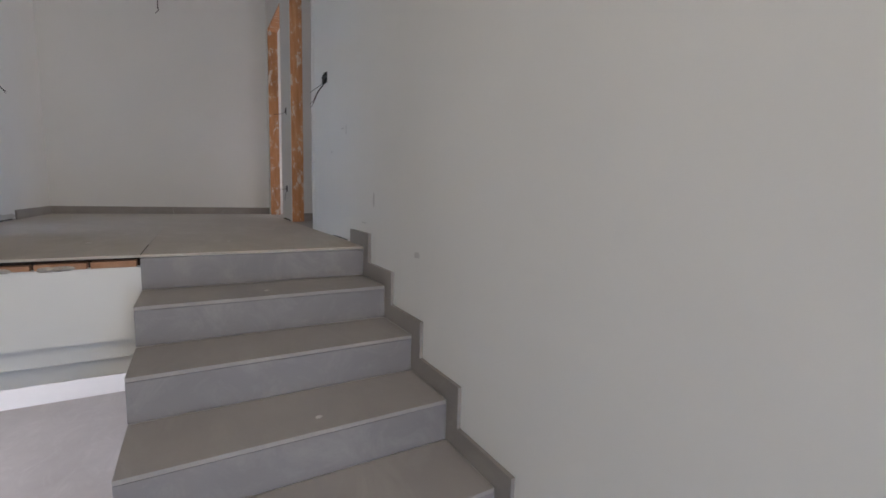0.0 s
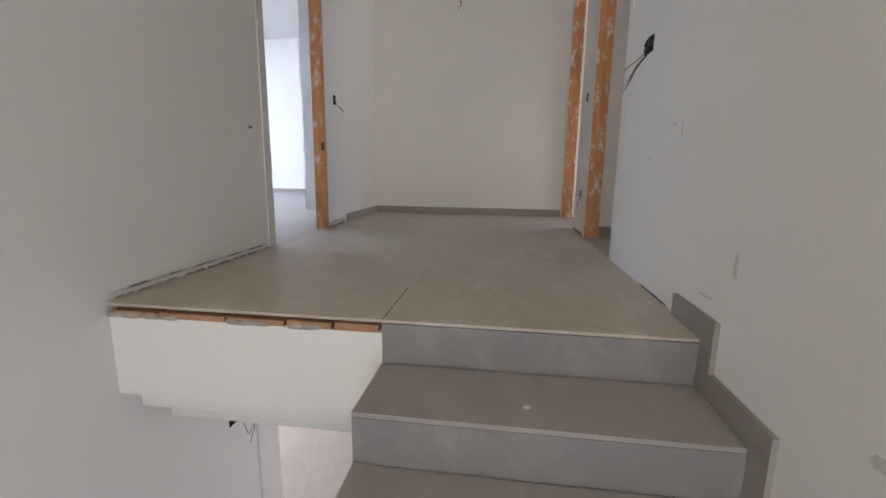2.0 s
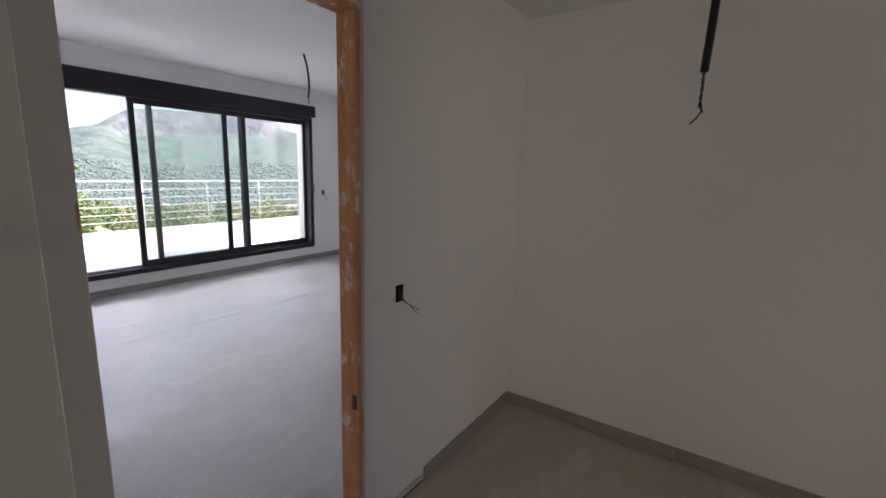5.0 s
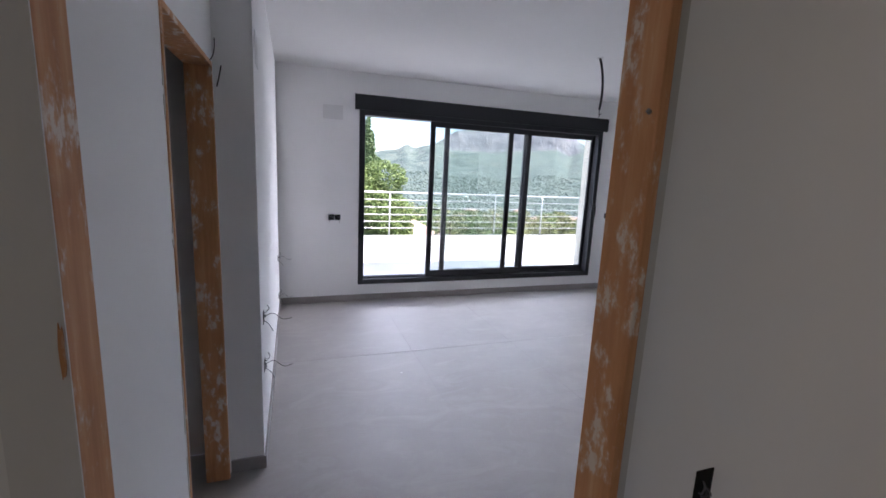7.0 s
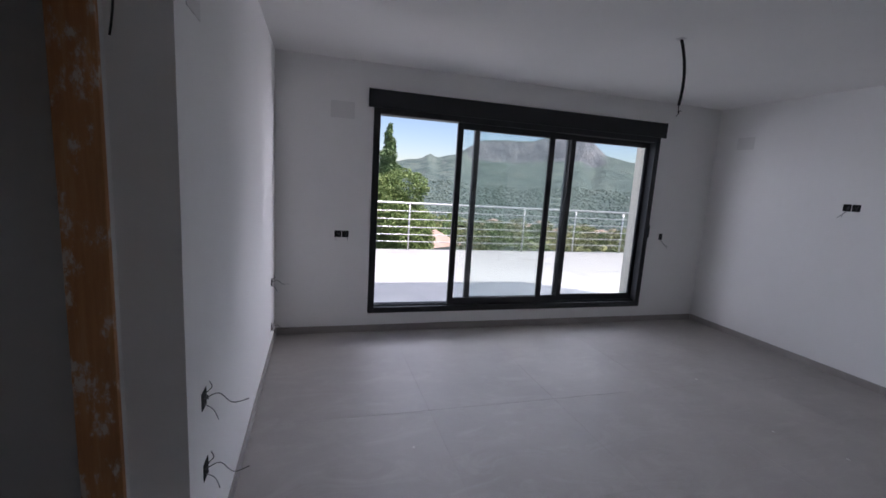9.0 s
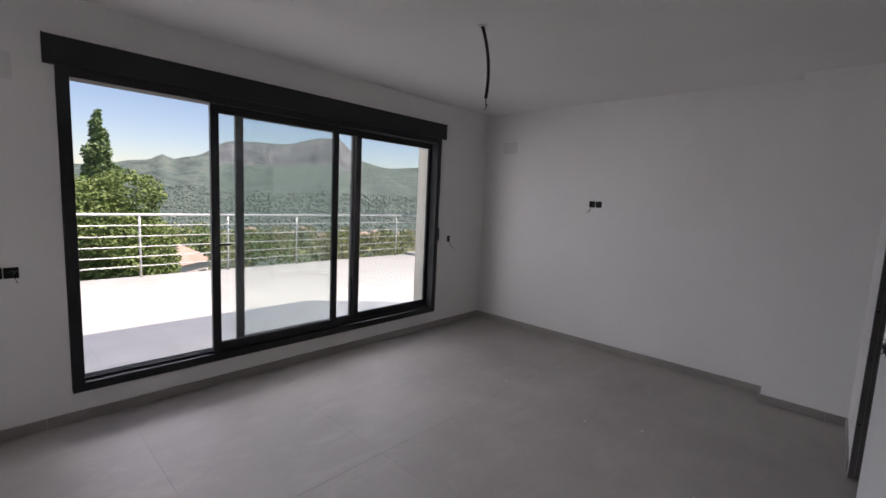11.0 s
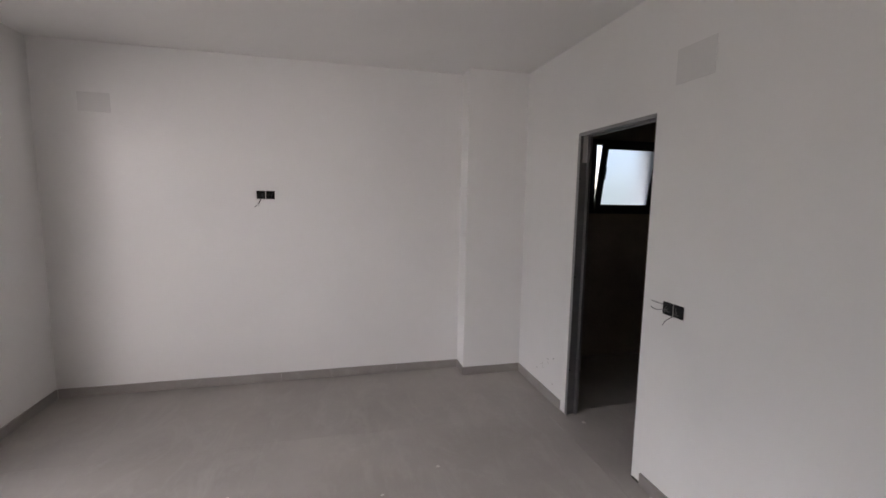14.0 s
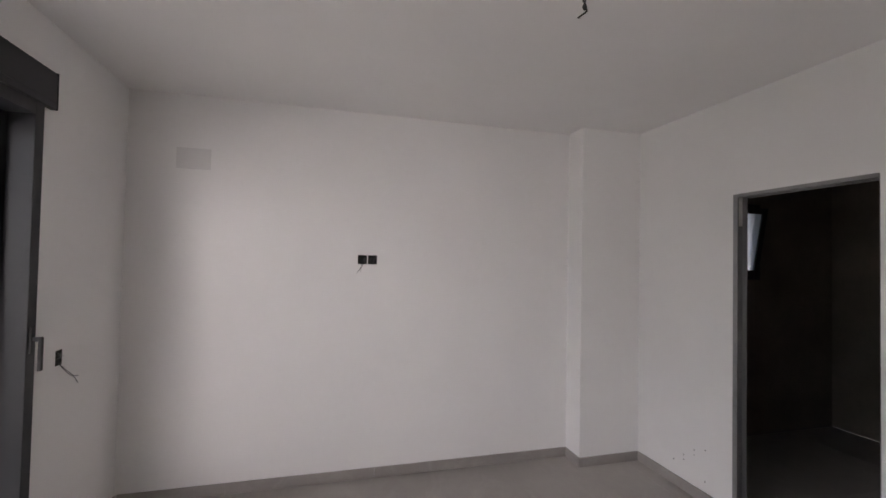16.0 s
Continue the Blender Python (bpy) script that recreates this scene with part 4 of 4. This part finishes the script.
def frame_y(y0, y1, x0, x1, z0, z1, w):
    return boxes(((x0, y0, z0), (x0 + w, y1, z1)), ((x1 - w, y0, z0), (x1, y1, z1)), ((x0 + w, y0, z0), (x1 - w, y1, z0 + w)), ((x0 + w, y0, z1 - w), (x1 - w, y1, z1)), bevel=0.003)


part("window_frame", frame_y(6.37, 6.44, -0.105, 0.635, 1.475, 2.195, 0.05), ALU, bwin)
leaf = part("sash", frame_y(-0.035, 0.0, -0.32, 0.32, 0.0, 0.64, 0.055), ALU, bwin)
leaf.location, leaf.rotation_euler = (0.265, 6.385, 1.515), (radians(9), 0, 0)
pane = part("pane", boxes(((-0.27, -0.02, 0.05), (0.27, -0.014, 0.59))), FROSTED, leaf)
part("handle", boxes(((-0.29, -0.055, 0.30), (-0.27, -0.035, 0.42)), bevel=0.003), RUBBER, leaf)

# ---- broken edge of the landing floor: brick fillers and mortar ----
edge = empty("landing_edge", "broken floor edge with exposed terracotta bricks and mortar", "brickwork", kind="structure")
x = 0.006
while x < 0.985:
    w = min(rnd.uniform(0.16, 0.27), 0.99 - x)
    bm = boxes(((x + 0.006, 0.002 + rnd.uniform(0, .010), -0.049), (x + w - 0.006, 0.10, -0.023 - rnd.uniform(0, .007))), bevel=0.003)
    part("brick", bm, BRICK, edge)
    x += w
for _ in range(18):
    xx, s = rnd.uniform(0.0, 0.97) ** 1.6, rnd.uniform(0.012, 0.03)
    bm = bmesh.new()
    bmesh.ops.create_icosphere(bm, subdivisions=2, radius=1.0)
    for v in bm.verts:
        v.co *= 1 + 0.35 * noise.noise(v.co * 1.7 + Vector((xx * 30, 0, 0)))
        v.co = Vector((xx + 0.01 + v.co.x * s * 1.6, 0.008 + v.co.y * 0.010, -0.044 + v.co.z * 0.010))
    part("mortar_lump", bm, MORTAR, edge, smooth=True)
for _ in range(60):
    yy, s = rnd.uniform(0.0, 1.16), rnd.uniform(0.006, 0.018)
    bm = bmesh.new()
    bmesh.ops.create_icosphere(bm, subdivisions=1, radius=1.0)
    for v in bm.verts:
        v.co *= 1 + 0.4 * noise.noise(v.co * 1.7 + Vector((0, yy * 30, 0)))
        v.co = Vector((0.003 + v.co.x * 0.004, yy + v.co.y * s * 1.8, 0.004 + v.co.z * s * 0.4))
    part("mortar_lump", bm, MORTAR if rnd.random() < 0.6 else GROUT, edge, smooth=True)
# dark strip painting in the shade of the gap between tiles and bricks
part("gap_shade_strip", boxes(((0.0, 0.045, -0.05), (0.997, 0.12, -0.013))), CAVITY_SHADE, edge)

# ---- unfinished strips, chips and scuffs ----
def ragged(name, axis, c, out, a0, a1, z0, z1, mat, label, steps=24, deep=0.0025, seed=0):
    """A thin ragged-edged strip of bare plaster, dirt or damage lying on a wall."""
    rn = random.Random(seed)
    bm = bmesh.new()
    lo, hi = [], []
    for i in range(steps + 1):
        a = a0 + (a1 - a0) * i / steps
        pinch = min(1.0, 4 * min(i, steps - i) / steps + 0.25)
        mid = (z0 + z1) / 2
        b0, b1 = mid + (z0 - mid) * pinch * rn.uniform(0.55, 1.0), mid + (z1 - mid) * pinch * rn.uniform(0.45, 1.0)
        for d, rows in ((0.0, lo), (deep * out, hi)):
            rows.append([bm.verts.new((c + d, a, z) if axis == "x" else (a, c + d, z)) for z in (b0, b1)])
    for rows in (hi,):
        for p, q in zip(rows, rows[1:]):
            bm.faces.new((p[0], q[0], q[1], p[1]))
    for k in (0, 1):
        for (p, q), (r, s2) in zip(zip(lo, lo[1:]), zip(hi, hi[1:])):
            bm.faces.new((p[k], q[k], s2[k], r[k]))
    return solid(name, bm, mat, label, "trim", "structure")


DIRT = mottled("dark_dirt", ((0.05, 0.042, 0.035), (0.14, 0.12, 0.10)), 25.0, 90.0, 0.95, 0.6, 0.003)
GRIME = mottled("grey_brown_grime", ((0.16, 0.14, 0.12), (0.34, 0.31, 0.28)), 25.0, 90.0, 0.95, 0.6, 0.003)
SCUFF = mottled("grey_scuff", ((0.62, 0.61, 0.60), (0.74, 0.73, 0.72)), 30.0, 120.0, 0.9, 0.3, 0.001)
ragged("trim_bare_strip", "x", 0.0, 1, 1.97, 2.375, 0.002, 0.055, RAW, "strip of bare plaster where skirting is missing", seed=1)
ragged("trim_floor_gap", "x", 0.0, 1, 1.97, 2.375, 0.001, 0.012, DIRT, "dark dirty gap between wall and floor", deep=0.004, seed=2)
ragged("trim_floor_gap", "x", XR, -1, 1.98, 2.41, 0.001, 0.016, DIRT, "dark dirty gap between wall and floor", deep=0.003, seed=3)
ragged("trim_floor_gap", "x", XR, -1, 0.30, 0.62, 0.001, 0.008, DIRT, "dark dirty gap between wall and floor", deep=0.003, seed=4)
ragged("trim_floor_gap", "x", 0.0, 1, 0.02, 1.06, 0.016, 0.034, SCUFF, "uneven plaster edge above the floor", deep=0.003, steps=70, seed=5)
for k, (y0, y1) in enumerate(((0.10, 0.20), (0.30, 0.37), (0.44, 0.60), (0.68, 0.80), (0.86, 1.02))):
    ragged("trim_plaster_chip", "x", 0.0, 1, y0, y1, 0.024, 0.032, GRIME, "dark chip in the plaster above the floor", deep=0.0045, steps=14, seed=10 + k)
ragged("trim_floor_gap", "x", XB, -1, 4.52, 4.592, 0.001, 0.016, DIRT, "dark dirty gap between wall and floor", deep=0.003, seed=6)
for k, (y, z, w, h) in enumerate(((0.38, 0.64, 0.05, 0.008), (0.33, 0.60, 0.012, 0.06), (-0.02, 0.12, 0.09, 0.006), (-0.12, 0.20, 0.02, 0.09), (0.62, 0.52, 0.03, 0.01), (-0.62, 0.02, 0.05, 0.03))):
    ragged("trim_scuff", "x", XR, -1, y, y + w, z, z + h, SCUFF, "faint grey scuff mark on the white wall", steps=10, deep=0.0012, seed=20 + k)
for k, (z0, z1) in enumerate(((1.72, 1.88), (1.35, 1.44), (0.45, 1.02), (0.02, 0.30))):
    ragged("trim_plaster_chip", "y", 1.06, 1, -0.875, -0.852, z0, z1, RAW, "chipped plaster beside the raw lining", steps=6, deep=0.002, seed=30 + k)
for k in range(7):
    ragged("trim_plaster_chip", "x", XB, -1, 5.55 + 0.09 * (k % 4), 5.555 + 0.09 * (k % 4) + 0.006, 0.14 + 0.035 * (k * 5 % 7), 0.148 + 0.035 * (k * 5 % 7), DIRT, "small dark speck on the wall", steps=4, deep=0.001, seed=40 + k)

# cracks where bare plaster meets paint beside the bedroom door
rn = random.Random(77)
for y, z0, z1 in ((1.0975, 0.30, 0.72), (1.098, 1.1, 1.42), (1.965, 0.45, 1.1), (1.967, 1.3, 1.5)):
    line = [(0.003, y + rn.uniform(-0.003, 0.003), z0 + (z1 - z0) * i / 9) for i in range(10)]
    solid("trim_crack", tube(bmesh.new(), line, 0.0007, 5), DIRT, "hairline dark crack along a bare plaster band", "trim", "structure")

for k, (z0, z1) in enumerate(((0.40, 0.60), (1.36, 1.44))):
    ragged("trim_plaster_chip", "x", 0.0062, 1, 1.147, 1.1532, z0, z1, WOOD, "broken plaster along the edge of the door lining", steps=6, deep=0.002, seed=60 + k)
solid("trim_tile_joint", boxes(((0.9985, 0.002, -0.003), (1.0015, 0.37, 0.0012))), DIRT, "dark open joint between two landing tiles", "trim", "structure")
solid("trim_lower_groove", boxes(((-0.001, 0.828, LOW), (0.0025, 0.846, -0.58))), SCUFF, "grey vertical groove beside the lower opening", "trim", "structure")
PALE_GROUT = plain("pale_grout", (0.62, 0.60, 0.56), 0.95)
solid("trim_tile_joint", boxes(((0.9985, 0.375, -0.003), (1.0015, 2.3, 0.0009))), PALE_GROUT, "pale grouted joint between two landing tiles", "trim", "structure")
# broken corner of the jamb, nails and a lock recess in the bedroom door's lining
jamb_damage = empty("jamb_damage", "splintered lock recess in the raw pine lining", "door frame", kind="structure")
part("recess", boxes(((-0.012, 1.9195, 0.60), (0.012, 1.9225, 0.66)), bevel=0.001), DIRT, jamb_damage)
part("splinter", boxes(((0.004, 1.921, 0.50), (0.022, 1.945, 0.60)), bevel=0.004), WOOD, jamb_damage)
for z in (0.25, 0.98, 1.72):
    part("nail", tube(bmesh.new(), [(0.002, 1.9225, z), (0.002, 1.917, z + 0.003)], 0.004, 7), STEEL, jamb_damage)

# loose wires poking out over the closet opening and nails in its head
tie = empty("loose_wire", "stiff dark wire poking out of the wall by the closet opening", "wire")
part("wire", tube(bmesh.new(), curve((-1.695, 1.075, 1.945), (-1.69, 1.08, 1.965), (-1.68, 1.09, 1.99), (-1.66, 1.10, 2.03), 6), 0.003, 6), WIRE, tie)
part("wire", tube(bmesh.new(), curve((-1.60, 1.062, 2.03), (-1.60, 1.08, 2.05), (-1.59, 1.09, 2.08), (-1.57, 1.09, 2.12), 6), 0.002, 6), WIRE, tie)

# debris on the bathroom threshold and dust crumbs on the floors
CHALK = mottled("plaster_crumb", ((0.62, 0.60, 0.57), (0.75, 0.73, 0.70)), 40.0, 120.0, 0.95, 0.5, 0.002)
for k, (x, y, s) in enumerate(((-0.80, 5.20, 0.012), (-1.95, 4.93, 0.009), (-2.30, 4.75, 0.007), (-1.50, 4.40, 0.006), (-3.1, 4.9, 0.008), (0.75, 0.50, 0.009), (1.35, 0.42, 0.006), (-2.6, 2.2, 0.008), (1.45, -0.20, 0.008), (1.52, -0.80, 0.009), (1.15, -1.02, 0.008), (1.62, -1.1, 0.009))):
    z = 0.0 if y > 0 else -math.ceil(-y / GO) * RISE
    bm = bmesh.new()
    bmesh.ops.create_icosphere(bm, subdivisions=2, radius=1.0)
    for v in bm.verts:
        v.co *= 1 + 0.5 * noise.noise(v.co * 1.4 + Vector((k * 9.0, 0, 0)))
        v.co = Vector((v.co.x * s * 1.3, v.co.y * s, (v.co.z + 0.75) * s * 0.4))
    solid("plaster_crumb", bm, CHALK, "small white crumb of plaster lying on the tiles", "debris", group="plaster crumbs").location = (x, y, z)

# ---- tiles last ----
tile_floor("floor_hall", 0.0, XR, 0.0, YF, 0.0, "warm grey cement-look porcelain tiles under plaster dust", oy=0.02, back=0.13, mat=TILE_DUSTY_LIFTED)
tile_floor("floor_bedroom", XW, -0.0, 1.06, YR, 0.0, "warm grey cement-look porcelain tiles, dusty", oy=0.4)
tile_floor("floor_bathroom", XB, 1.6, YF + 0.24, YR, -0.001, "grey porcelain tiles of the unfinished bathroom", oy=0.4)
tile_floor("floor_closet", -1.9, -0.10, 0.12, 1.06, 0.0, "grey porcelain closet floor tiles", oy=0.4)
tile_floor("terrace_paving", -9.45, XW - 0.37, -6.0, 9.35, 0.08, "pale beige terrace tiles in full sun", mat=TERRACE, size=0.6)
